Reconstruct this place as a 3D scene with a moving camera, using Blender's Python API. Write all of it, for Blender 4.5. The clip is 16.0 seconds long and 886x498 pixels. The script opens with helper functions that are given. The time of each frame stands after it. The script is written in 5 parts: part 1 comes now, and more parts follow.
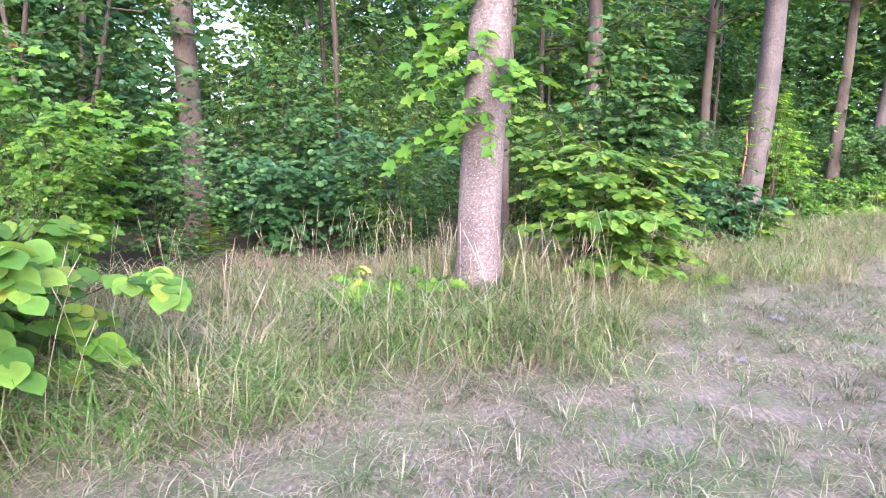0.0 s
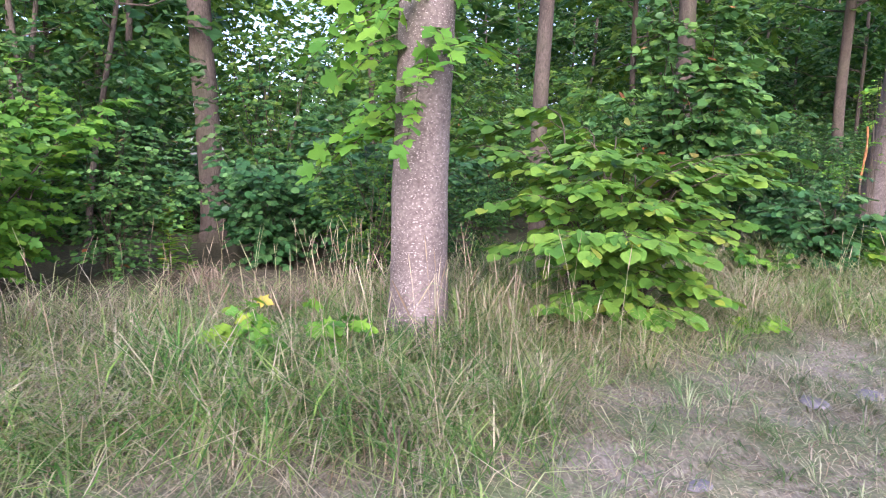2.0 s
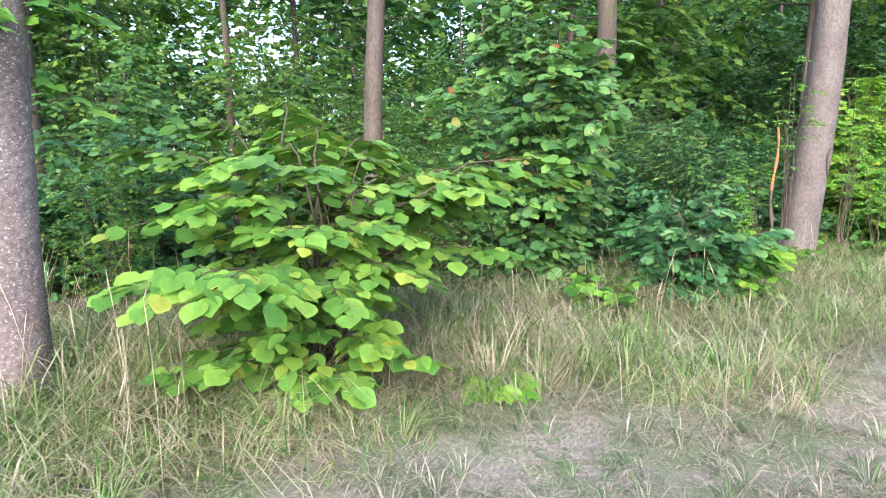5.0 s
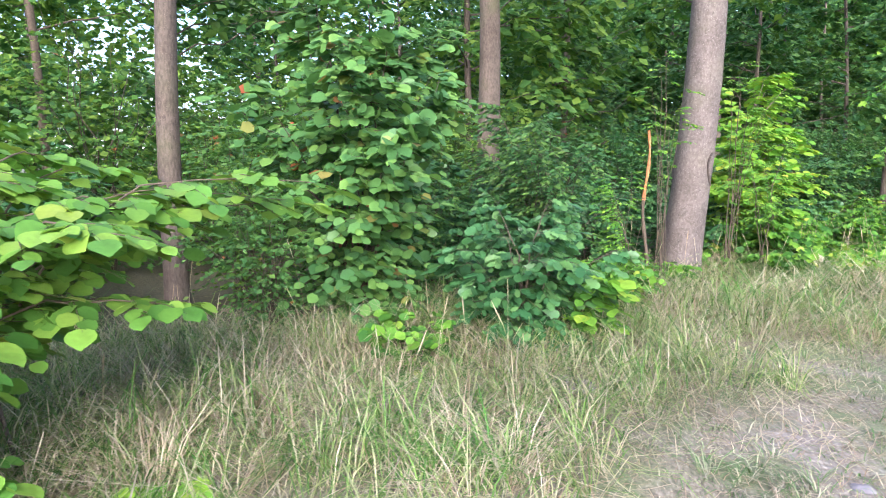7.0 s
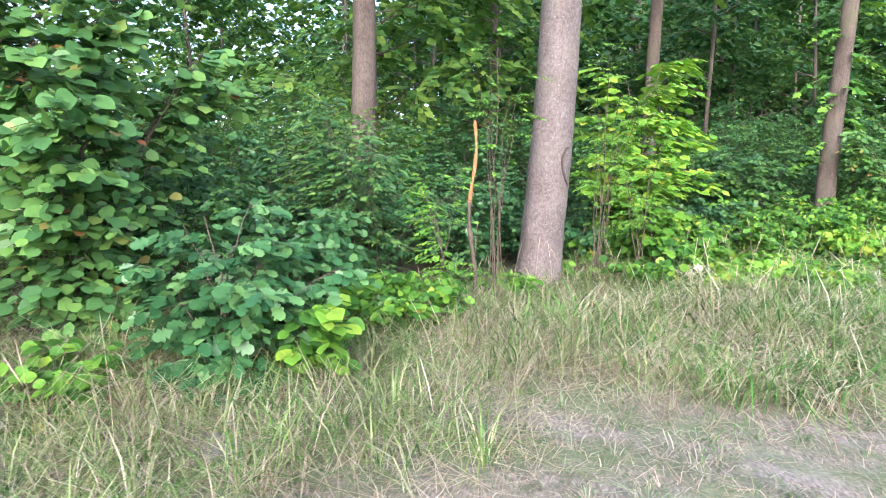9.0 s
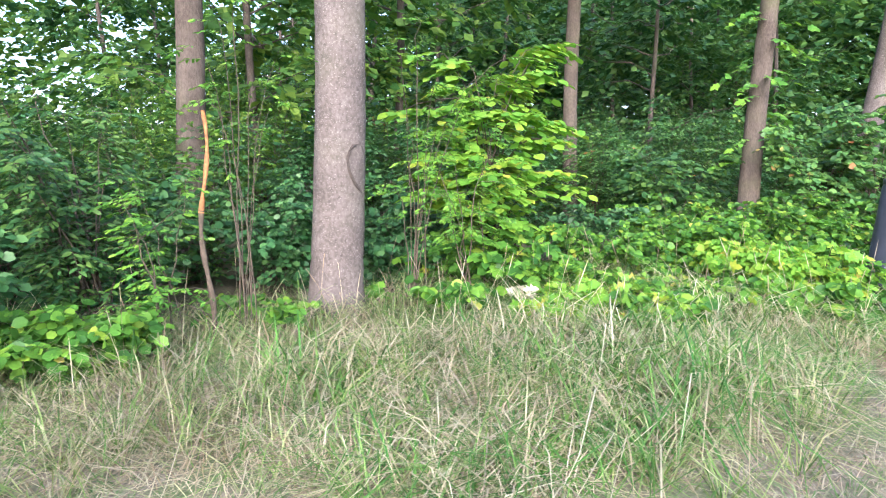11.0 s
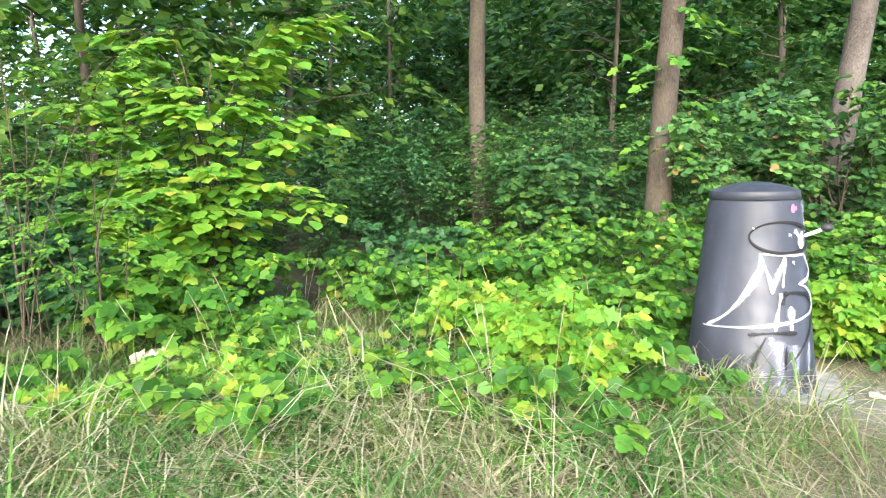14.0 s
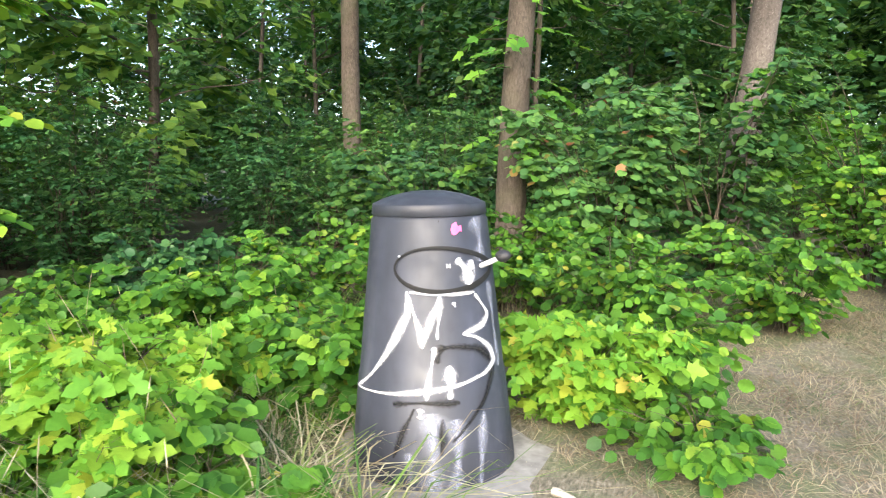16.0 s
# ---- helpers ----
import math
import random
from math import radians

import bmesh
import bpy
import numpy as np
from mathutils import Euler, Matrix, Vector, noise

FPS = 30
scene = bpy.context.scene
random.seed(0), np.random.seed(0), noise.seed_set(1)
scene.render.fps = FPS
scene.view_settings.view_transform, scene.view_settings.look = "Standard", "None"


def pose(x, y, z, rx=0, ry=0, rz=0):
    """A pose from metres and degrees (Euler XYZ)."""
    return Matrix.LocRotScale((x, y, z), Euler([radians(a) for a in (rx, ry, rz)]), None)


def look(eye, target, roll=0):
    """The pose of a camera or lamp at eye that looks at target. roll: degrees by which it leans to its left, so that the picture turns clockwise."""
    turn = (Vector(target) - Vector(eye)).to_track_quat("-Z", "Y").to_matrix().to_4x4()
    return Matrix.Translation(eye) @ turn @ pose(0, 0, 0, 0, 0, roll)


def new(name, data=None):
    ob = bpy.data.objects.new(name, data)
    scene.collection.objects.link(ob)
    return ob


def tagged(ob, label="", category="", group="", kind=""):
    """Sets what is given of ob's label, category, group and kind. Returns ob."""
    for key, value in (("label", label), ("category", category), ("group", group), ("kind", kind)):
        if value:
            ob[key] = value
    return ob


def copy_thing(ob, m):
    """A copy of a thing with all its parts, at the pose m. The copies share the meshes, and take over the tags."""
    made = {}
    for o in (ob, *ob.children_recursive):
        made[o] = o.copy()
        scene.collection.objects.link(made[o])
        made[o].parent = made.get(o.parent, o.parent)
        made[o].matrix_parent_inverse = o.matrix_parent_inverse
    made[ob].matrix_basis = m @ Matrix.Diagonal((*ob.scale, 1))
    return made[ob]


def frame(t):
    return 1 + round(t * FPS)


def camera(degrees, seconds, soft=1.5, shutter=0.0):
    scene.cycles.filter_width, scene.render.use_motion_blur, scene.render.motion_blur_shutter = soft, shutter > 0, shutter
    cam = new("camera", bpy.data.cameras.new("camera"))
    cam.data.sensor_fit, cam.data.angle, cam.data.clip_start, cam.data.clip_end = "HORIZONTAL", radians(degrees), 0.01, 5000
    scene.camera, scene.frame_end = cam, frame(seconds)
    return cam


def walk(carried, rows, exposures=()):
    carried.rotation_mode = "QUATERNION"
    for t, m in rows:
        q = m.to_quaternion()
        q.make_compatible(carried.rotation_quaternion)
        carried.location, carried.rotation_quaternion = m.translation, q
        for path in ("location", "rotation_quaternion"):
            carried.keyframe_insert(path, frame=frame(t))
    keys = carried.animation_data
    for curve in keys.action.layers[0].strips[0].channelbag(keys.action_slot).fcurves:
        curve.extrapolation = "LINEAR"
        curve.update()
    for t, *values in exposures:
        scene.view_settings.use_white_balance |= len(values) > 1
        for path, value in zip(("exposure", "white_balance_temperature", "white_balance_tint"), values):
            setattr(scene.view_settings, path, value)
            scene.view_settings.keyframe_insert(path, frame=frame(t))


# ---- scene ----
cam = camera(68.0, 16.0, soft=1.1, shutter=0.1)
PATH = [
    (0, (0.686, 0.797, 1.225), (0.605, 2.778, 0.963), 0.4),
    (0.5, (0.972, 1.162, 1.217), (0.819, 3.138, 0.954), 0.6),
    (1, (1.256, 1.541, 1.206), (0.924, 3.495, 0.938), 0.5),
    (1.5, (1.603, 1.948, 1.242), (1.169, 3.883, 0.98), 0.3),
    (2, (1.989, 2.305, 1.246), (1.522, 4.232, 0.987), 0.4),
    (2.5, (2.336, 2.716, 1.241), (1.874, 4.644, 0.974), 0.4),
    (3, (2.684, 3.068, 1.226), (2.237, 4.999, 0.963), 0.6),
    (3.2, (2.801, 3.199, 1.233), (2.358, 5.132, 0.978), 0.7),
    (5.3, (3.917, 4.255, 1.258), (3.387, 6.17, 1.028), -0.0),
    (5.5, (3.979, 4.399, 1.248), (3.521, 6.332, 1.019), -0.1),
    (6, (4.153, 4.681, 1.296), (3.732, 6.623, 1.064), -0.2),
    (6.5, (4.364, 5.066, 1.303), (3.962, 7.011, 1.069), -0.3),
    (7, (4.792, 5.372, 1.352), (4.401, 7.321, 1.125), -0.5),
    (7.5, (5.225, 5.672, 1.315), (4.841, 7.621, 1.085), -0.3),
    (8, (5.655, 5.991, 1.347), (5.27, 7.939, 1.117), -0.1),
    (8.5, (6.053, 6.282, 1.364), (5.661, 8.229, 1.128), 0.1),
    (9, (6.518, 6.74, 1.393), (6.118, 8.683, 1.139), 0.1),
    (9.5, (6.935, 7.12, 1.395), (6.534, 9.063, 1.142), 0.2),
    (10, (7.386, 7.654, 1.347), (6.985, 9.597, 1.098), -0.2),
    (10.2, (7.545, 7.851, 1.364), (7.149, 9.795, 1.117), -0.2),
    (12.3, (9.534, 9.39, 1.362), (9.067, 11.321, 1.128), -1.0),
    (12.5, (9.685, 9.633, 1.372), (9.212, 11.562, 1.136), -1.1),
    (13, (10.041, 10.038, 1.392), (9.554, 11.964, 1.161), -1.0),
    (13.5, (10.424, 10.487, 1.373), (9.871, 12.396, 1.141), -1.0),
    (14, (10.841, 10.984, 1.394), (10.245, 12.879, 1.164), -1.2),
    (14.5, (11.264, 11.394, 1.39), (10.657, 13.285, 1.155), -0.9),
    (15, (11.609, 11.851, 1.402), (10.992, 13.737, 1.157), -0.9),
    (15.5, (12.077, 12.299, 1.4), (11.448, 14.183, 1.169), -1.1),
    (16, (12.55, 12.735, 1.392), (11.929, 14.621, 1.152), -0.9),
]
EXPOSURES = [(0.0, 2.36, 5750, 34), (1.0, 2.15, 5800, 30), (2.0, 1.88, 5800, 29), (3.2, 2.1, 5750, 26), (5.5, 2.3, 5850, 18), (10.0, 2.42, 5750, 21), (12.5, 2.35, 5900, 11), (14.5, 2.27, 6350, 7), (16.0, 2.03, 6550, 8)]
walk(cam, [(t, look(eye, target, roll)) for t, eye, target, roll in PATH], EXPOSURES)

# ---- light: an even, hazy evening sky over the open side of the wood ----
SUN_EL, SUN_AZ = 28.0, 170.0      # degrees; azimuth clockwise from +y
world = bpy.data.worlds.new("sky")
scene.world = world
world.use_nodes = True
_wt = world.node_tree
_sky = _wt.nodes.new("ShaderNodeTexSky")
_sky.sky_type = "NISHITA"
_sky.sun_disc = False
_sky.sun_elevation, _sky.sun_rotation = radians(SUN_EL), radians(SUN_AZ)
_sky.air_density, _sky.dust_density, _sky.ozone_density = 1.0, 3.0, 1.0
_wt.links.new(_sky.outputs["Color"], _wt.nodes["Background"].inputs["Color"])
_wt.nodes["Background"].inputs["Strength"].default_value = 0.15
sun_data = bpy.data.lights.new("sun", "SUN")
sun_data.energy, sun_data.angle, sun_data.color = 1.1, radians(50), (1.0, 0.97, 0.92)
sun = new("sun", sun_data)
sun.matrix_world = look((math.sin(radians(SUN_AZ)) * 60, math.cos(radians(SUN_AZ)) * 60, 60 * math.tan(radians(SUN_EL))), (0, 0, 0))

# ---- materials ----


def material(name):
    m = bpy.data.materials.new(name)
    m.use_nodes = True
    t = m.node_tree
    return m, t, t.nodes["Principled BSDF"]


def node(t, kind, **inputs):
    n = t.nodes.new(kind)
    for k, v in inputs.items():
        n.inputs[k.replace("_", " ")].default_value = v
    return n


def ramp(t, source, stops):
    n = t.nodes.new("ShaderNodeValToRGB")
    e = n.color_ramp.elements
    while len(e) < len(stops):
        e.new(0.5)
    for el, (p, c) in zip(e, stops):
        el.position, el.color = p, (*c, 1)
    t.links.new(source, n.inputs["Fac"])
    return n.outputs["Color"]


def mix(t, fac, a, b, blend="MIX"):
    n = t.nodes.new("ShaderNodeMix")
    n.data_type, n.blend_type = "RGBA", blend
    for s, v in ((n.inputs[0], fac), (n.inputs[6], a), (n.inputs[7], b)):
        if hasattr(v, "is_linked"):
            t.links.new(v, s)
        else:
            s.default_value = (*v, 1) if isinstance(v, tuple) else v
    return n.outputs[2]


def fine_noise(t, scale, detail=4.0, coord="Object", stretch=(1, 1, 1)):
    c = t.nodes.new("ShaderNodeTexCoord")
    mp = t.nodes.new("ShaderNodeMapping")
    mp.inputs["Scale"].default_value = stretch
    t.links.new(c.outputs[coord], mp.inputs["Vector"])
    n = node(t, "ShaderNodeTexNoise", Scale=scale, Detail=detail)
    t.links.new(mp.outputs["Vector"], n.inputs["Vector"])
    return n.outputs["Fac"]


def bump(t, bsdf, height, strength, distance=0.01):
    b = node(t, "ShaderNodeBump", Strength=strength, Distance=distance)
    t.links.new(height, b.inputs["Height"])
    t.links.new(b.outputs["Normal"], bsdf.inputs["Normal"])


def leaf_material(name, stops, rough=0.45, thin=0.4, patches=0.5, lush=None):
    """Leaves: colour varies from leaf to leaf and in patches; part of the light passes through."""
    m, t, b = material(name)
    g = t.nodes.new("ShaderNodeNewGeometry")
    oi = t.nodes.new("ShaderNodeObjectInfo")
    add = t.nodes.new("ShaderNodeMath")
    add.operation = "ADD"
    t.links.new(g.outputs["Random Per Island"], add.inputs[0])
    t.links.new(oi.outputs["Random"], add.inputs[1])
    fr = t.nodes.new("ShaderNodeMath")
    fr.operation = "FRACT"
    t.links.new(add.outputs[0], fr.inputs[0])
    col = ramp(t, fr.outputs[0], stops)
    patch = fine_noise(t, 1.6, 3.0)
    col = mix(t, 1.0, col, ramp(t, patch, [(0.3, (1 - patches,) * 3), (0.7, (1.0,) * 3)]), "MULTIPLY")
    if lush:
        col = mix(t, ramp(t, fine_noise(t, 0.9, 4.0), [(0.47, (0, 0, 0)), (0.60, (0.85,) * 3)]), col, mix(t, 1.0, col, lush, "MULTIPLY"))
    grain = fine_noise(t, 60.0, 3.0)
    col = mix(t, 0.5, col, ramp(t, grain, [(0.3, (0.7, 0.75, 0.7)), (0.7, (1.0, 1.0, 1.0))]), "MULTIPLY")
    t.links.new(col, b.inputs["Base Color"])
    b.inputs["Roughness"].default_value = rough
    b.inputs["Specular IOR Level"].default_value = 0.25
    tr = t.nodes.new("ShaderNodeBsdfTranslucent")
    t.links.new(mix(t, 1.0, col, (1.0, 1.0, 0.55), "MULTIPLY"), tr.inputs["Color"])
    s = node(t, "ShaderNodeMixShader", Fac=thin)
    t.links.new(b.outputs["BSDF"], s.inputs[1])
    t.links.new(tr.outputs["BSDF"], s.inputs[2])
    t.links.new(s.outputs["Shader"], t.nodes["Material Output"].inputs["Surface"])
    return m


def bark_material(name, dark, mid, light, moss=0.25, fleck=0.5, ridge=55.0, tall=0.35):
    """Bark: broad stains, fine upright cracks, small pale flakes and a green film."""
    m, t, b = material(name)
    ridges = fine_noise(t, ridge, 6.0, stretch=(1, 1, tall))
    stains = fine_noise(t, 3.5, 5.0, stretch=(1, 1, 0.6))
    col = ramp(t, ridges, [(0.25, dark), (0.5, mid), (0.8, light)])
    col = mix(t, 0.75, col, ramp(t, stains, [(0.32, (0.55, 0.52, 0.5)), (0.5, (0.85, 0.82, 0.8)), (0.7, (1.15, 1.12, 1.1))]), "MULTIPLY")
    pale = ramp(t, fine_noise(t, 70.0, 3.0, stretch=(1, 1, 1.6)), [(0.60, (0, 0, 0)), (0.67, (fleck,) * 3)])
    col = mix(t, pale, col, tuple(min(1, c * 1.7) for c in light))
    green = ramp(t, fine_noise(t, 2.2, 5.0), [(0.5, (0, 0, 0)), (0.72, (moss,) * 3)])
    col = mix(t, green, col, (0.06, 0.08, 0.025))
    t.links.new(col, b.inputs["Base Color"])
    b.inputs["Roughness"].default_value = 0.92
    b.inputs["Specular IOR Level"].default_value = 0.2
    bump(t, b, ridges, 0.7, 0.012)
    return m


def plain(name, colour, rough=0.8, spread=0.3, scale=40.0, bump_by=0.2):
    m, t, b = material(name)
    f = fine_noise(t, scale, 5.0)
    lo = tuple(c * (1 - spread) for c in colour)
    hi = tuple(min(1, c * (1 + spread)) for c in colour)
    t.links.new(ramp(t, f, [(0.3, lo), (0.7, hi)]), b.inputs["Base Color"])
    b.inputs["Roughness"].default_value = rough
    if bump_by:
        bump(t, b, f, bump_by, 0.005)
    return m


HAZEL = leaf_material("hazel_leaf", [(0.0, (0.09, 0.24, 0.045)), (0.5, (0.17, 0.36, 0.06)), (0.96, (0.28, 0.46, 0.075)), (1.0, (0.40, 0.47, 0.08))], 0.36, 0.42, 0.4)
BRAMBLE = leaf_material("bramble_leaf", [(0.0, (0.05, 0.16, 0.03)), (0.5, (0.11, 0.29, 0.04)), (0.9, (0.21, 0.43, 0.05)), (0.985, (0.33, 0.50, 0.06)), (1.0, (0.52, 0.46, 0.10))], 0.42, 0.42, 0.45)
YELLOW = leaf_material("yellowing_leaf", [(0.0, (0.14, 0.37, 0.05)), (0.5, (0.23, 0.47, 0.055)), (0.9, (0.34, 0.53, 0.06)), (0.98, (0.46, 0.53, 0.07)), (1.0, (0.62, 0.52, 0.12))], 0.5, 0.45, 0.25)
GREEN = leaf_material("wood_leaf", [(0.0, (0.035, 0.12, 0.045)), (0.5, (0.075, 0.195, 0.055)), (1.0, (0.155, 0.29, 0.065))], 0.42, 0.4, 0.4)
DARK = leaf_material("dark_leaf", [(0.0, (0.035, 0.12, 0.045)), (0.6, (0.065, 0.18, 0.06)), (1.0, (0.13, 0.27, 0.09))], 0.33, 0.3, 0.3)
ROUND = leaf_material("round_leaf", [(0.0, (0.07, 0.19, 0.065)), (0.6, (0.12, 0.27, 0.075)), (0.975, (0.19, 0.36, 0.085)), (1.0, (0.42, 0.13, 0.07))], 0.42, 0.38, 0.3)
CANOPY = leaf_material("canopy_leaf", [(0.0, (0.06, 0.18, 0.045)), (0.5, (0.13, 0.28, 0.055)), (1.0, (0.26, 0.41, 0.07))], 0.5, 0.5, 0.4)
SHOOT = leaf_material("shoot_leaf", [(0.0, (0.086, 0.25, 0.043)), (0.6, (0.146, 0.34, 0.047)), (1.0, (0.232, 0.43, 0.051))], 0.45, 0.45, 0.15)
PALE = leaf_material("bleached_leaf", [(0.0, (0.52, 0.47, 0.34)), (1.0, (0.70, 0.65, 0.52))], 0.6, 0.3, 0.1)
GRASS = leaf_material("green_grass", [(0.0, (0.085, 0.19, 0.05)), (0.35, (0.18, 0.32, 0.085)), (0.62, (0.33, 0.43, 0.15)), (0.85, (0.52, 0.52, 0.29)), (1.0, (0.74, 0.66, 0.48))], 0.5, 0.42, 0.4, (0.78, 0.98, 0.76))
STRAW = leaf_material("dry_grass", [(0.0, (0.30, 0.215, 0.15)), (0.4, (0.52, 0.425, 0.31)), (0.8, (0.74, 0.65, 0.51)), (1.0, (0.26, 0.31, 0.13))], 0.6, 0.35, 0.4)
TAN = leaf_material("tan_dead_grass", [(0.0, (0.27, 0.18, 0.13)), (0.5, (0.44, 0.33, 0.25)), (1.0, (0.60, 0.49, 0.39))], 0.7, 0.25, 0.3)
TURF = leaf_material("worn_turf", [(0.0, (0.10, 0.18, 0.07)), (0.35, (0.18, 0.245, 0.115)), (0.6, (0.33, 0.30, 0.225)), (1.0, (0.58, 0.52, 0.43))], 0.65, 0.32, 0.35, (0.72, 1.0, 0.7))
FRESH = leaf_material("fresh_grass", [(0.0, (0.08, 0.21, 0.05)), (0.5, (0.17, 0.36, 0.08)), (0.85, (0.31, 0.48, 0.12)), (1.0, (0.50, 0.56, 0.24))], 0.45, 0.45, 0.35, (0.75, 1.0, 0.95))
PALE_STRAW = leaf_material("pale_straw", [(0.0, (0.42, 0.34, 0.22)), (0.5, (0.66, 0.58, 0.40)), (1.0, (0.82, 0.77, 0.60))], 0.5, 0.4, 0.25)
TURF_DRY = leaf_material("dry_turf", [(0.0, (0.20, 0.15, 0.11)), (0.4, (0.40, 0.335, 0.26)), (0.8, (0.60, 0.53, 0.43)), (1.0, (0.24, 0.29, 0.12))], 0.65, 0.3, 0.4)
BARK_B = bark_material("pinkish_bark", (0.07, 0.061, 0.058), (0.115, 0.101, 0.096), (0.165, 0.15, 0.144), 0.16, 0.6, 40.0, 0.7)
BARK_PALE = bark_material("pale_flaking_bark", (0.105, 0.088, 0.086), (0.175, 0.148, 0.143), (0.26, 0.23, 0.225), 0.1, 1.0, 34.0, 1.2)
BARK = bark_material("grey_brown_bark", (0.05, 0.042, 0.036), (0.095, 0.079, 0.068), (0.14, 0.12, 0.105), 0.35, 0.25)
TWIG = plain("twig", (0.06, 0.046, 0.032), 0.9, 0.4, 60)
ORANGE = plain("rotten_orange_wood", (0.27, 0.12, 0.045), 0.9, 0.45, 30, 0.6)


def ground_material():
    """Bare grey soil and thatch on the walked verge, green thatch next to it, dark litter in the wood."""
    m, t, b = material("verge_soil_and_litter")
    g = t.nodes.new("ShaderNodeNewGeometry")
    d = t.nodes.new("ShaderNodeVectorMath")
    d.operation = "DOT_PRODUCT"
    t.links.new(g.outputs["Position"], d.inputs[0])
    d.inputs[1].default_value = (-0.710, 0.704, 0)
    wob = t.nodes.new("ShaderNodeMath")
    wob.operation = "MULTIPLY_ADD"
    t.links.new(fine_noise(t, 0.7, 4.0), wob.inputs[0])
    wob.inputs[1].default_value = 2.2
    t.links.new(d.outputs["Value"], wob.inputs[2])
    span = node(t, "ShaderNodeMapRange", From_Min=0.0, From_Max=8.0)
    t.links.new(wob.outputs[0], span.inputs["Value"])
    grit = fine_noise(t, 45.0, 8.0)
    soil = ramp(t, grit, [(0.3, (0.13, 0.105, 0.095)), (0.5, (0.24, 0.205, 0.20)), (0.68, (0.38, 0.34, 0.335))])
    thatch = ramp(t, fine_noise(t, 70.0, 6.0, stretch=(1, 0.3, 1)), [(0.3, (0.085, 0.078, 0.05)), (0.55, (0.20, 0.175, 0.13)), (0.75, (0.33, 0.295, 0.235))])
    litter = ramp(t, fine_noise(t, 28.0, 7.0), [(0.3, (0.04, 0.035, 0.02)), (0.6, (0.09, 0.08, 0.04)), (0.8, (0.15, 0.14, 0.06))])
    bare = ramp(t, fine_noise(t, 1.1, 5.0), [(0.52, (0, 0, 0)), (0.70, (0.6,) * 3)])
    sward = ramp(t, fine_noise(t, 60.0, 6.0, stretch=(0.4, 1, 1)), [(0.3, (0.06, 0.085, 0.03)), (0.6, (0.13, 0.165, 0.07)), (0.78, (0.27, 0.26, 0.16))])
    thatch = mix(t, ramp(t, fine_noise(t, 2.3, 4.0), [(0.45, (0, 0, 0)), (0.62, (0.8,) * 3)]), thatch, sward)
    walked = mix(t, bare, thatch, soil)
    col = mix(t, ramp(t, span.outputs["Result"], [(0.40, (0, 0, 0)), (0.52, (1, 1, 1))]), walked, thatch)
    col = mix(t, ramp(t, span.outputs["Result"], [(0.72, (0, 0, 0)), (0.84, (1, 1, 1))]), col, litter)
    t.links.new(col, b.inputs["Base Color"])
    b.inputs["Roughness"].default_value = 0.95
    bump(t, b, grit, 0.7, 0.015)
    return m


SOIL = ground_material()

# ---- mesh tools ----
D, N = np.array((0.704, 0.710)), np.array((-0.710, 0.704))     # along the verge, and into the wood
ORIGIN = np.array((0.69, 0.80))


def at(u, v):
    """Plan place u metres along the walk and v metres into the wood."""
    return ORIGIN + np.multiply.outer(np.asarray(u, float), D) + np.multiply.outer(np.asarray(v, float), N)


def uv_of(x, y):
    p = np.stack([np.asarray(x, float) - ORIGIN[0], np.asarray(y, float) - ORIGIN[1]], -1)
    return p @ D, p @ N


def rise(x, y):
    """Height of the ground."""
    x, y = np.asarray(x, float), np.asarray(y, float)
    u, v = uv_of(x, y)
    near = np.exp(-((u - 8) / 30) ** 2 - (v / 30) ** 2)
    return near * (0.025 * np.sin(1.3 * x + 0.7 * y) + 0.02 * np.sin(2.9 * y - 1.1 * x + 1) + 0.012 * np.sin(6.1 * x + 2) * np.sin(5.3 * y)
                   + np.clip(v - 5.5, 0, 8) * 0.02) - 0.07 * np.exp(-((x - 11.55) ** 2 + (y - 15.55) ** 2) / 1.6)


def mesh_of(name, verts, faces, mat, smooth=True):
    """A mesh from an array of places and a list of (n, k) arrays of corners."""
    me = bpy.data.meshes.new(name)
    loops = np.concatenate([f.ravel() for f in faces]).astype(np.int32)
    sizes = np.concatenate([np.full(len(f), f.shape[1], np.int32) for f in faces])
    starts = np.concatenate([[0], np.cumsum(sizes)[:-1]]).astype(np.int32)
    me.vertices.add(len(verts))
    me.vertices.foreach_set("co", np.ascontiguousarray(verts, np.float32).ravel())
    me.loops.add(len(loops))
    me.loops.foreach_set("vertex_index", loops)
    me.polygons.add(len(sizes))
    me.polygons.foreach_set("loop_start", starts)
    me.polygons.foreach_set("loop_total", sizes)
    me.polygons.foreach_set("use_smooth", np.full(len(sizes), smooth))
    me.materials.append(mat)
    me.update(calc_edges=True)
    return me


def part_of(name, me, parent=None, label=""):
    ob = new(name, me)
    if parent is not None:
        ob.parent = parent
    return tagged(ob, label)


def thing(name, place, label, category, group="", kind=""):
    e = new(name)
    e.empty_display_size = 0.2
    e.location = place
    return tagged(e, label, category, group, kind)


def unit(a):
    return a / np.maximum(np.linalg.norm(a, axis=-1, keepdims=True), 1e-9)


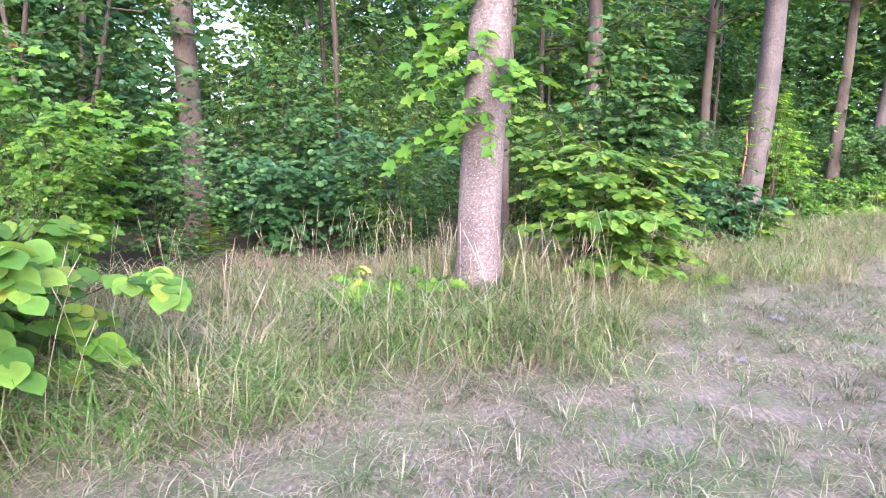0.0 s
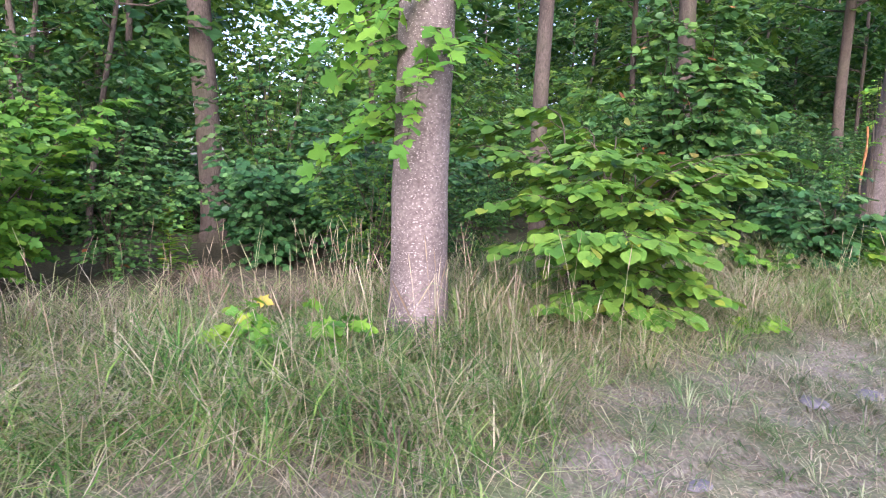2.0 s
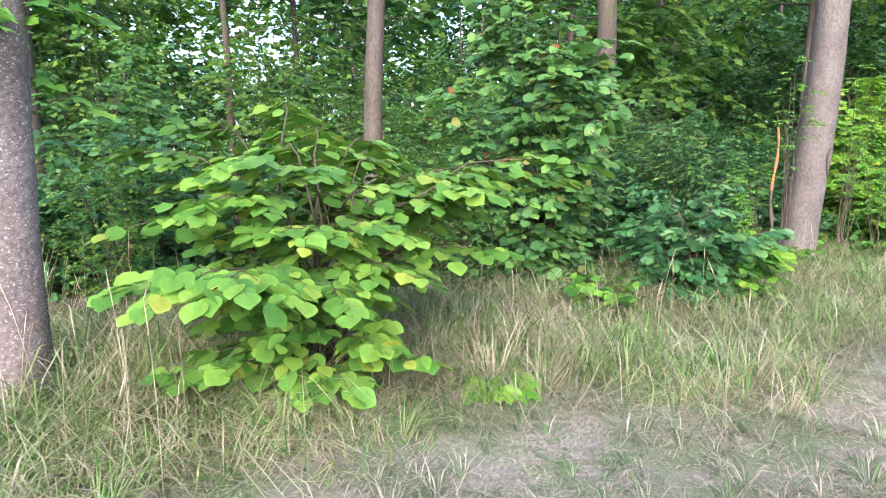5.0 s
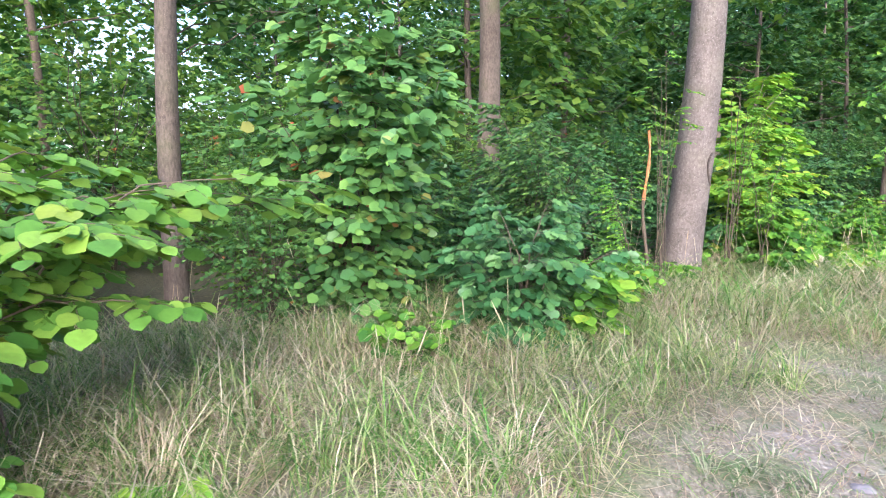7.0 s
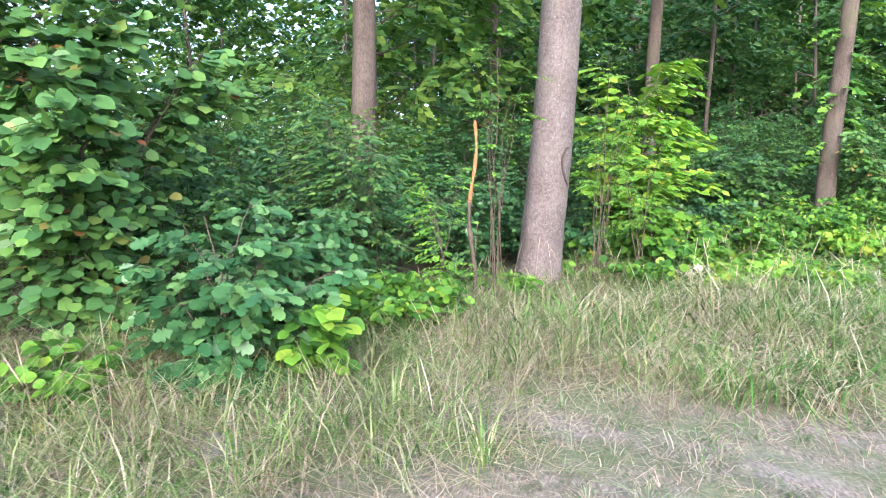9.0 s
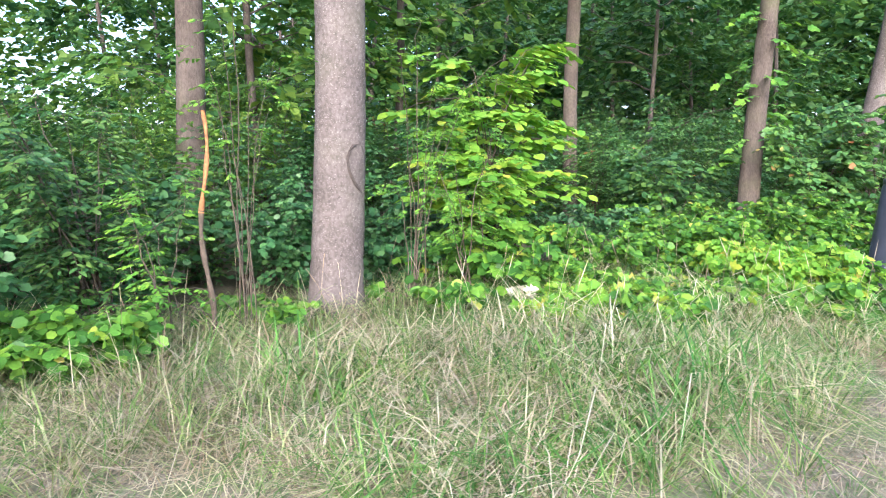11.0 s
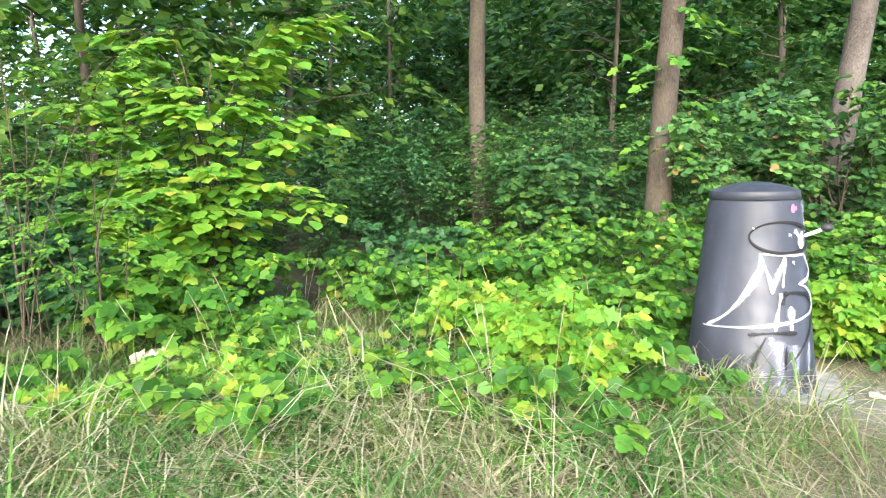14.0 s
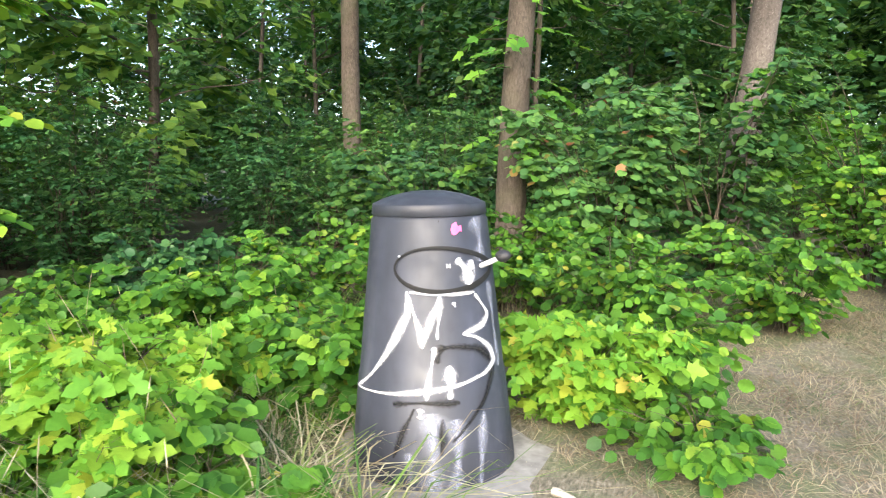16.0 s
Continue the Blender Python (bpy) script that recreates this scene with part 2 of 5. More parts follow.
def tubes(paths, radii, sides, wobble=None):
    """Tapered round tubes along (m, k, 3) paths: places and quads."""
    m, k, _ = paths.shape
    tan = unit(np.gradient(paths, axis=1))
    ref = np.where(np.abs(tan[..., 2:]) > 0.9, np.array((1.0, 0, 0)), np.array((0, 0, 1.0)))
    a = unit(np.cross(tan, ref))
    b = np.cross(tan, a)
    ang = np.arange(sides) * 2 * np.pi / sides
    r = np.broadcast_to(radii[..., None], (m, k, sides))
    if wobble is not None:
        r = r * wobble
    v = paths[:, :, None] + r[..., None] * (np.cos(ang)[:, None] * a[:, :, None] + np.sin(ang)[:, None] * b[:, :, None])
    i = np.arange(m * k * sides).reshape(m, k, sides)
    lo, hi = i[:, :-1], i[:, 1:]
    q = np.stack([lo, np.roll(lo, -1, 2), np.roll(hi, -1, 2), hi], -1).reshape(-1, 4)
    return v.reshape(-1, 3), q


def fan(outline, mid):
    """A leaf: a fan of triangles from a mid-rib point."""
    v = np.array([mid, *outline], float)
    n = len(outline)
    f = np.array([(0, 1 + i, 1 + (i + 1) % n) for i in range(n)])
    return v, f


OVATE = fan([(0, 0, 0), (0.04, -0.17, 0.03), (0.20, -0.37, 0.05), (0.42, -0.46, 0.045), (0.64, -0.43, 0.03), (0.84, -0.25, 0.0), (1, 0, -0.10), (0.84, 0.25, 0.0), (0.64, 0.43, 0.03), (0.42, 0.46, 0.045), (0.20, 0.37, 0.05), (0.04, 0.17, 0.03)], (0.48, 0, -0.03))
TOOTHED = fan([(0, 0, 0), (0.03, -0.22, 0.03), (0.16, -0.27, 0.04), (0.20, -0.41, 0.04), (0.36, -0.38, 0.05), (0.44, -0.49, 0.03), (0.58, -0.39, 0.03), (0.68, -0.42, 0.01), (0.78, -0.25, 0.01), (0.88, -0.24, -0.02), (1, 0, -0.10),
               (0.88, 0.24, -0.02), (0.78, 0.25, 0.01), (0.68, 0.42, 0.01), (0.58, 0.39, 0.03), (0.44, 0.49, 0.03), (0.36, 0.38, 0.05), (0.20, 0.41, 0.04), (0.16, 0.27, 0.04), (0.03, 0.22, 0.03)], (0.46, 0, -0.04))
MID = fan([(0, 0, 0), (0.12, -0.32, 0.05), (0.50, -0.46, 0.04), (0.80, -0.32, 0.0), (1, 0, -0.10), (0.80, 0.32, 0.0), (0.50, 0.46, 0.04), (0.12, 0.32, 0.05)], (0.48, 0, -0.03))
SLIM = fan([(0, 0, 0), (0.35, -0.20, 0.04), (0.75, -0.16, 0.0), (1, 0, -0.08), (0.75, 0.16, 0.0), (0.35, 0.20, 0.04)], (0.5, 0, -0.03))
LOBED = fan([(0, 0, 0), (0.02, -0.34, 0.0), (0.20, -0.26, 0.03), (0.42, -0.58, -0.03), (0.52, -0.24, 0.03), (0.72, -0.26, 0.0), (1, 0, -0.10), (0.72, 0.26, 0.0),
             (0.52, 0.24, 0.03), (0.42, 0.58, -0.03), (0.20, 0.26, 0.03), (0.02, 0.34, 0.0)], (0.35, 0, -0.02))
OAK = fan([(0, 0, 0), (0.25, -0.15, 0.02), (0.36, -0.30, 0.0), (0.45, -0.19, 0.03), (0.62, -0.36, 0.0), (0.70, -0.22, 0.02), (0.92, -0.20, 0.0), (1, 0, -0.05),
           (0.92, 0.20, 0.0), (0.70, 0.22, 0.02), (0.62, 0.36, 0.0), (0.45, 0.19, 0.03), (0.36, 0.30, 0.0), (0.25, 0.15, 0.02)], (0.5, 0, -0.02))
KITE = fan([(0, 0, 0), (0.22, -0.36, 0.05), (0.70, -0.38, 0.02), (1, 0, -0.10), (0.70, 0.38, 0.02), (0.22, 0.36, 0.05)], (0.48, 0, -0.02))
SIMPLE = (np.array([(0, 0, 0), (0.5, -0.36, 0.05), (1, 0, -0.05), (0.5, 0.36, 0.05)], float), np.array([(0, 1, 2), (0, 2, 3)]))


def place_leaves(points, way, normal, size, shape):
    """Leaves of one shape at points, pointing along way, face up along normal."""
    v, f = shape
    x = unit(way)
    y = unit(np.cross(normal, x))
    z = np.cross(x, y)
    s = np.asarray(size)[:, None, None]
    out = points[:, None] + s * (v[None, :, 0, None] * x[:, None] + v[None, :, 1, None] * y[:, None] + v[None, :, 2, None] * z[:, None])
    idx = f[None] + (np.arange(len(points)) * len(v))[:, None, None]
    return out.reshape(-1, 3), idx.reshape(-1, f.shape[1])


def flat_way(az, up=0.0):
    return np.stack([np.cos(az), np.sin(az), np.broadcast_to(up, np.shape(az))], -1)


def sprays(rng, roots, way, length, count, size, droop=0.25, tilt=0.35, splay=0.9, turn=0.45):
    """Twigs from roots along way with leaves on both sides: twig paths, and the leaves' places, ways, normals and sizes."""
    m = len(roots)
    way = unit(way)
    f = (np.arange(count) + 0.6) / count
    d = length[:, None]

    def along(q):
        p = roots[:, None] + way[:, None] * (d * q)[..., None]
        p[..., 2] -= droop * d * q ** 2
        return p
    pts = along(np.broadcast_to(f, (m, count)))
    side = np.where(np.arange(count) % 2 == 0, 1.0, -1.0) * splay * rng.uniform(0.5, 1.2, (m, count))
    side[:, -1] *= 0.2
    c, s = np.cos(side), np.sin(side)
    wx, wy = way[:, None, 0], way[:, None, 1]
    lw = np.stack([wx * c - wy * s, wx * s + wy * c, np.broadcast_to(way[:, None, 2] * 0.3, (m, count)) - 0.15 - rng.uniform(0, 0.35, (m, count))], -1)
    nrm = np.array((-turn * N[0], -turn * N[1], 1.0)) + rng.normal(0, tilt, (m, count, 3))     # leaves turn to the open side
    sz = size * rng.uniform(0.55, 1.15, (m, count))
    path = along(np.broadcast_to(np.linspace(0, 1, 4), (m, 4)))
    return path, pts.reshape(-1, 3), lw.reshape(-1, 3), nrm.reshape(-1, 3), sz.ravel()


def shrub_parts(rng, stems, twigs, per_twig, height, spread, leaf, shape, twig_len, low=0.2, thick=0.012, arch=0.35, wide=0.15, up=0.15, tilt=0.35, face=None, turn=0.45):
    """Stems that rise from one foot and arch out, twigs along them, leaves along the twigs. Returns stem mesh arrays and leaf arrays."""
    az = rng.uniform(0, 2 * np.pi, stems) if face is None else rng.normal(face[0], face[1], stems)
    out = flat_way(az)
    reach = spread * rng.uniform(0.35, 1.0, stems)
    top = height * rng.uniform(0.6, 1.0, stems) * (1.1 - 0.35 * reach / spread)
    foot = flat_way(rng.uniform(0, 6.3, stems)) * wide * rng.uniform(0, 1, (stems, 1))

    def curve(i, q):
        p = foot[i] + out[i] * (reach[i] * q ** 1.4)[..., None]
        p[..., 2] = top[i] * (q * (1 + arch) - arch * q ** 2)
        return p
    q = np.linspace(0, 1, 8)
    paths = curve(np.repeat(np.arange(stems), 8), np.tile(q, stems)).reshape(stems, 8, 3)
    paths[:, 1:-1, :2] += rng.normal(0, 0.012 * height, (stems, 6, 2))
    v1, f1 = tubes(paths, thick * (1.15 - q)[None] * rng.uniform(0.6, 1.2, (stems, 1)), 5)
    who = rng.integers(0, stems, twigs)
    s = rng.uniform(low, 1, twigs) ** 0.85
    root = curve(who, s)
    da = rng.normal(0, 1.1, twigs)
    way = flat_way(az[who] + da)
    way[:, 2] = rng.normal(up, 0.25, twigs)
    length = twig_len * rng.uniform(0.5, 1.25, twigs) * (1.2 - 0.55 * s)
    path, p, w, n, z = sprays(rng, root, way, length, per_twig, leaf, tilt=tilt, turn=turn)
    v2, f2 = tubes(path, np.broadcast_to(np.linspace(0.3, 0.1, 4) * thick, (twigs, 4)), 3)
    ok = p[:, 2] > 0.02
    return (v1.reshape(stems, -1, 3), f1[:len(f1) // stems]), (v2.reshape(twigs, -1, 3), f2[:len(f2) // twigs], who), (p[ok], w[ok], n[ok], z[ok])


LEAF_MESH = {}


def leaf_parts(parent, leaves, shape, mat, name="leaf"):
    """Leaves as parts of their own that share one mesh."""
    key = (id(shape), mat.name)
    if key not in LEAF_MESH:
        LEAF_MESH[key] = mesh_of("leaf", shape[0], [shape[1]], mat)
    for q, w, n, z in zip(*leaves):
        x = Vector(w).normalized()
        y = Vector(n).cross(x).normalized()
        zz = x.cross(y)
        ob = new(name, LEAF_MESH[key])
        ob.parent = parent
        ob.matrix_basis = Matrix(((x[0] * z, y[0] * z, zz[0] * z, q[0]), (x[1] * z, y[1] * z, zz[1] * z, q[1]), (x[2] * z, y[2] * z, zz[2] * z, q[2]), (0, 0, 0, 1)))


def shrub(name, place, label, mat, rng, category="shrub", group="", pieces=0, shape=OVATE, split=True, bark=None, **kw):
    """A shrub: every stem with its twigs, the leaves towards the walk as parts, the rest of the leaves joined."""
    base = thing(name, (place[0], place[1], float(rise(*place))), label, category, group)
    (v1, f1), (v2, f2, who), leaves = shrub_parts(rng, shape=shape, **kw)
    bark = bark or TWIG
    if split:
        for i in range(len(v1)):
            mine = v2[who == i]
            k = np.arange(len(mine))[:, None, None] * v2.shape[1] + f2[None] + len(v1[i])
            part_of("stem", mesh_of(name + "_stem", np.concatenate([v1[i], mine.reshape(-1, 3)]), [np.concatenate([f1, k.reshape(-1, 4)])], bark), base)
    else:
        k = np.arange(len(v1))[:, None, None] * v1.shape[1] + f1[None]
        part_of("woody_frame", mesh_of(name + "_frame", v1.reshape(-1, 3), [k.reshape(-1, 4)], bark), base)
    if pieces:
        order = np.argsort(leaves[0][:, :2] @ N)
        leaf_parts(base, [a[order[:pieces]] for a in leaves], shape, mat)
        leaves = [a[order[pieces:]] for a in leaves]
    lv, lf = place_leaves(*leaves, (MID if mat is HAZEL else KITE) if shape is OVATE or shape is TOOTHED else shape)
    part_of("foliage", mesh_of(name + "_foliage", lv, [lf], mat), base)
    return base


def layered_bush(name, place, label, mat, rng, tips, group="", twigs=16, per=6, leaf=0.115, twig_len=0.34, start=0.4, pieces=300, thick=0.010, shape=OVATE, foot=0.12, tilt=0.26):
    """A bush of few long branches, each arching out to its tip, with the leaves held in flat layers along its outer part."""
    ground = np.array((place[0], place[1], float(rise(*place))))
    base = thing(name, ground, label, "shrub", group)
    gathered = []
    for tip in tips:
        tip = np.array(tip) - ground
        root = np.append(rng.normal(0, foot * 0.5, 2), 0.0)
        knee = np.array((0.28 * tip[0], 0.28 * tip[1], tip[2] * 1.12 + 0.10))

        def along(q):
            q = np.asarray(q)[..., None]
            return root * (1 - q) ** 2 + knee * 2 * q * (1 - q) + tip * q * q
        q = np.linspace(0, 1, 10)
        bough = along(q)[None]
        bough[:, 1:-1] += rng.normal(0, 0.012, (1, 8, 3))
        v1, f1 = tubes(bough, thick * rng.uniform(0.7, 1.1) * (1.12 - 0.85 * q)[None], 6)
        n = max(5, int(twigs * min(1.0, 0.45 + np.linalg.norm(tip[:2]) * 0.5)))
        g = np.sort(rng.uniform(start, 1, n))
        g[-1] = 1.0
        head = along(np.minimum(g + 0.02, 1)) - along(g - 0.02)
        az = np.arctan2(head[:, 1], head[:, 0]) + np.where(np.arange(n) % 2 == 0, 1, -1) * rng.uniform(0.35, 1.25, n)
        az[-1] = np.arctan2(head[-1, 1], head[-1, 0])
        way = flat_way(az)
        way[:, 2] = rng.normal(0.02, 0.10, n)
        path, p, w, nn, z = sprays(rng, along(g), way, twig_len * rng.uniform(0.5, 1.2, n) * (1.25 - 0.5 * g), per, leaf, droop=0.22, tilt=tilt, turn=0.12)
        v2, f2 = tubes(path, np.broadcast_to(np.linspace(0.3, 0.12, 4) * thick, (n, 4)), 3)
        part_of("stem", mesh_of(name + "_stem", np.concatenate([v1, v2]), [np.concatenate([f1, f2 + len(v1)])], TWIG), base)
        gathered.append((p, w, nn, z))
    leaves = [np.concatenate(a) for a in zip(*gathered)]
    ok = leaves[0][:, 2] > 0.02
    order = np.argsort(leaves[0][ok][:, :2] @ N)
    leaves = [a[ok][order] for a in leaves]
    leaf_parts(base, [a[:pieces] for a in leaves], shape, mat)
    if len(leaves[0]) > pieces:
        lv, lf = place_leaves(*[a[pieces:] for a in leaves], MID if shape is OVATE else shape)
        part_of("foliage", mesh_of(name + "_foliage", lv, [lf], mat), base)
    return base


def trunk_mesh(name, rng, height, radius, lean, mat, flare=0.5, bend=0.04, taper=0.55, rings=70, sides=28):
    """A tapered trunk with root flare, ridged bark and slight bends."""
    k = rings
    q = np.linspace(0, 1, k) ** 1.5
    z = q * height - 0.15 * (q == 0)
    ph = rng.uniform(0, 6, 2)
    path = np.stack([lean[0] * z + bend * np.sin(z * 0.9 + ph[0]) - bend * np.sin(ph[0]), lean[1] * z + bend * np.sin(z * 0.7 + ph[1]) - bend * np.sin(ph[1]), z], -1)[None]
    r = radius * (1 - taper * q) * (1 + flare * np.exp(-z / 0.22) * 0.5)
    ang = np.arange(sides) * 2 * np.pi / sides
    knots = np.zeros((k, sides))
    for _ in range(7):
        a0, z0 = rng.uniform(0, 6.28), rng.uniform(0.3, height * 0.7)
        knots += 0.10 * np.exp(-((np.angle(np.exp(1j * (ang - a0))) / 0.3) ** 2)[None] - (((z - z0) / 0.08) ** 2)[:, None])
    lobes = 1 + 0.05 * np.sin(3 * ang + ph[0])[None] + 0.16 * flare * np.sin(5 * ang + ph[1])[None] * np.exp(-z / 0.2)[:, None] + knots + rng.normal(0, 0.012, (k, sides))
    v, f = tubes(path, r[None], sides, lobes[None])
    return mesh_of(name, v, [f], mat), path[0], r


def crown_parts(rng, path, low, high, radius, limbs, clumps, leaf, shape, per=14, thick=0.03):
    """Limbs from the trunk and leafy twigs round them."""
    z = path[:, 2]
    hs = rng.uniform(low, high, limbs)
    root = np.stack([np.interp(hs, z, path[:, i]) for i in range(3)], -1)
    az = rng.uniform(0, 6.28, limbs)
    ln = radius * rng.uniform(0.6, 1.1, limbs) * np.clip(1.25 - 0.6 * (hs - low) / (high - low), 0.4, 1.2)
    q = np.linspace(0, 1, 6)
    way = flat_way(az, 0.3)
    lp = root[:, None] + way[:, None] * (ln[:, None] * q)[..., None]
    lp[:, 1:, :] += rng.normal(0, 0.10, (limbs, 5, 3))
    v1, f1 = tubes(lp, thick * (1.1 - q) * rng.uniform(0.6, 1.1, (limbs, 1)), 6)
    who, s = rng.integers(0, limbs, clumps), rng.uniform(0.15, 1, clumps)
    seg = np.minimum((s * 5).astype(int), 4)
    fr = (s * 5 - seg)[:, None]
    rt = lp[who, seg] * (1 - fr) + lp[who, seg + 1] * fr
    tw = flat_way(az[who] + rng.normal(0, 1.2, clumps))
    tw[:, 2] = rng.normal(-0.05, 0.4, clumps)
    tp, p, w, n, sz = sprays(rng, rt, tw, rng.uniform(0.5, 1.3, clumps), per, leaf, droop=0.3, tilt=0.5)
    return (v1.reshape(limbs, -1, 3), f1[:len(f1) // limbs]), place_leaves(p, w, n, sz, shape)


def tree(name, place, label, rng, height, radius, lean, bark, crown=None, leafmat=None, group="", split=True, **trunk_kw):
    base = thing(name, (place[0], place[1], float(rise(*place))), label, "tree", group)
    me, path, r = trunk_mesh(name + "_trunk", rng, height, radius, lean, bark, **trunk_kw)
    part_of("trunk", me, base)
    if crown:
        (bv, bf), (lv, lf) = crown_parts(rng, path, thick=0.28 * radius, **crown)
        if split:
            for one in bv:
                part_of("limb", mesh_of(name + "_limb", one, [bf], bark), base)
        else:
            k = np.arange(len(bv))[:, None, None] * bv.shape[1] + bf[None]
            part_of("branchwork", mesh_of(name + "_branchwork", bv.reshape(-1, 3), [k.reshape(-1, 4)], bark), base)
        part_of("crown", mesh_of(name + "_crown", lv, [lf], leafmat, False), base)
    return base, path, r


def blades(rng, x, y, height, width, bend, flop=0.0, short=False, az=None):
    """Grass blades as bent, tapering strips."""
    n = len(x)
    az = rng.uniform(0, 2 * np.pi, n) if az is None else az
    out = flat_way(az)
    side = flat_way(az + np.pi / 2)
    q = np.array((0, 0.55, 1.0) if short else (0, 0.4, 0.75, 1.0))
    w = np.array((0.9, 0.9, 0.05) if short else (0.8, 1.0, 0.7, 0.05))
    rad = bend[:, None] * q ** 1.8 + flop * q
    hz = np.sqrt(np.clip(1 - np.minimum(rad, 0.97) ** 2, 0.03, 1)) * q
    base = np.stack([x, y, rise(x, y) - 0.01], -1)
    c = base[:, None] + out[:, None] * (height[:, None] * rad)[..., None]
    c[..., 2] += height[:, None] * hz
    off = side[:, None] * (width[:, None] * w)[..., None] * 0.5
    v = np.stack([c - off, c + off], 2).reshape(-1, 3)
    i = np.arange(n)[:, None] * 2 * len(q)
    f = np.concatenate([i + np.array((k, k + 1, k + 3, k + 2)) for k in range(0, 2 * len(q) - 2, 2)])
    return v, f


def scatter(rng, n, u0, u1, v0, v1):
    u, v = rng.uniform(u0, u1, n), rng.uniform(v0, v1, n)
    p = at(u, v)
    return p[:, 0], p[:, 1], u, v

# ---- ground ----
_a = np.concatenate([np.linspace(-900, -40, 12)[:-1], np.arange(-40, 56, 0.5), np.linspace(56, 900, 12)])
_gx, _gy = np.meshgrid(_a, _a)
_i = np.arange(len(_a) ** 2).reshape(len(_a), -1)
tagged(new("ground", mesh_of("ground", np.stack([_gx, _gy, rise(_gx, _gy)], -1).reshape(-1, 3),
                             [np.stack([_i[:-1, :-1], _i[:-1, 1:], _i[1:, 1:], _i[1:, :-1]], -1).reshape(-1, 4)], SOIL)),
       "grey trodden soil with dry thatch, dark leaf litter in the wood", "ground", kind="structure")

# ---- trees that stand at the edge of the wood ----
rng = np.random.default_rng(7)
# crowns mostly above the view; HIGH is made dense to darken the wood below
THIN = dict(low=5.0, high=9.5, radius=2.6, limbs=10, clumps=60, leaf=0.2, shape=SIMPLE, per=12)
HIGH = dict(low=5.0, high=10.2, radius=3.6, limbs=18, clumps=240, leaf=0.24, shape=SIMPLE, per=14)
tree_b, path_b, r_b = tree("maple_tree", (0.77, 6.64), "tall maple with pinkish-grey flaking bark standing in grass", rng, 11, 0.195, (0.03, -0.05), BARK_PALE, THIN, CANOPY, taper=0.35)
tree("maple_tree", (-3.6, 10.95), "slender maple with grey-brown bark among dark shrubs", rng, 10, 0.18, (-0.01, 0.01), BARK, THIN, CANOPY, taper=0.3)
tree_c, path_c, _ = tree("young_maple_tree", (1.18, 10.8), "thin young tree with a dark knot in its bark", rng, 9, 0.11, (0.02, 0.02), BARK, THIN, CANOPY)
tree_e, path_e, r_e = tree("maple_tree", (6.07, 14.0), "leaning tree with brown-grey bark and a curved scar", rng, 11, 0.238, (0.055, -0.06), BARK_B, HIGH, CANOPY)
tree("young_maple_tree", (8.08, 22.05), "slim straight tree with smooth brown bark", rng, 10, 0.15, (0.0, 0.0), BARK, HIGH, CANOPY, taper=0.3)
tree_g, path_g, _ = tree("oak_tree", (10.95, 20.0), "leafy-stemmed tree with grey-brown bark behind brambles", rng, 10, 0.175, (0.04, 0.0), BARK, HIGH, CANOPY)
tree("oak_tree", (13.5, 22.6), "leaning reddish-brown trunk behind green shrubs", rng, 10, 0.22, (0.09, 0.0), BARK_B, HIGH, CANOPY)
tree("oak_tree", (3.36, 15.97), "thick pale trunk deep in the wood", rng, 10, 0.20, (0.0, 0.0), BARK, HIGH, CANOPY)
tree("young_maple_tree", (-1.5, 12.4), "thin dark leaning sapling among the shrubs", rng, 7, 0.06, (-0.10, 0.0), TWIG,
                     dict(low=2.5, high=6.5, radius=1.4, limbs=10, clumps=70, leaf=0.12, shape=SIMPLE, per=10), GREEN, bend=0.1)
for x, y, ln in ((-5.6, 9.6, 0.06), (-5.2, 9.2, -0.05), (-6.3, 10.2, 0.02), (-4.9, 9.9, 0.12)):
    tree("coppice_sapling", (x, y), "thin bare coppice stem at the wood's edge", rng, 6, 0.045, (ln, 0.03), BARK,
         dict(low=1.8, high=5.5, radius=1.2, limbs=9, clumps=60, leaf=0.10, shape=OVATE, per=10), GREEN, "coppice stems", bend=0.08)

# ---- the wood behind: trees and undergrowth, copies of a few kinds ----
TRUNKS = ((0.77, 6.64), (1.18, 10.8), (6.05, 14.1), (-3.6, 10.95), (8.08, 22.05), (10.95, 20.0), (13.5, 22.6))
GLADES = ((-1.9, 8.2), (-2.4, 9.0), (-2.9, 9.7), (-1.4, 7.6), (7.4, 16.4), (8.6, 17.6))


def in_gap(p):
    """The opening in the canopy through which the sky shows."""
    return 9 < p[1] and abs(math.degrees(math.atan2(1.6 - p[0], p[1] - 1.9)) - 25.2) < 6.5


kinds = []
for k in range(4):
    t, _, _ = tree("woodland_tree", (0, 0), "slim woodland tree with a leafy crown", rng, 11, rng.uniform(0.05, 0.10), (rng.normal(0, 0.03), rng.normal(0, 0.03)), BARK,
                   dict(low=1.3, high=8.5, radius=2.9, limbs=26, clumps=300, leaf=0.26, shape=SIMPLE, per=12), CANOPY if k % 2 else GREEN, "trees of the wood", split=False, rings=26, sides=12)
    kinds.append(t)
spots = []
while len(spots) < 56:
    u, v = rng.uniform(-12, 40), rng.uniform(11.5, 28)
    p = at(u, v)
    if all(np.hypot(*(p - s)) > 2.3 for s in spots) and all(np.hypot(p[0] - a, p[1] - b) > 1.5 for a, b in TRUNKS) and not in_gap(p):
        spots.append(p)
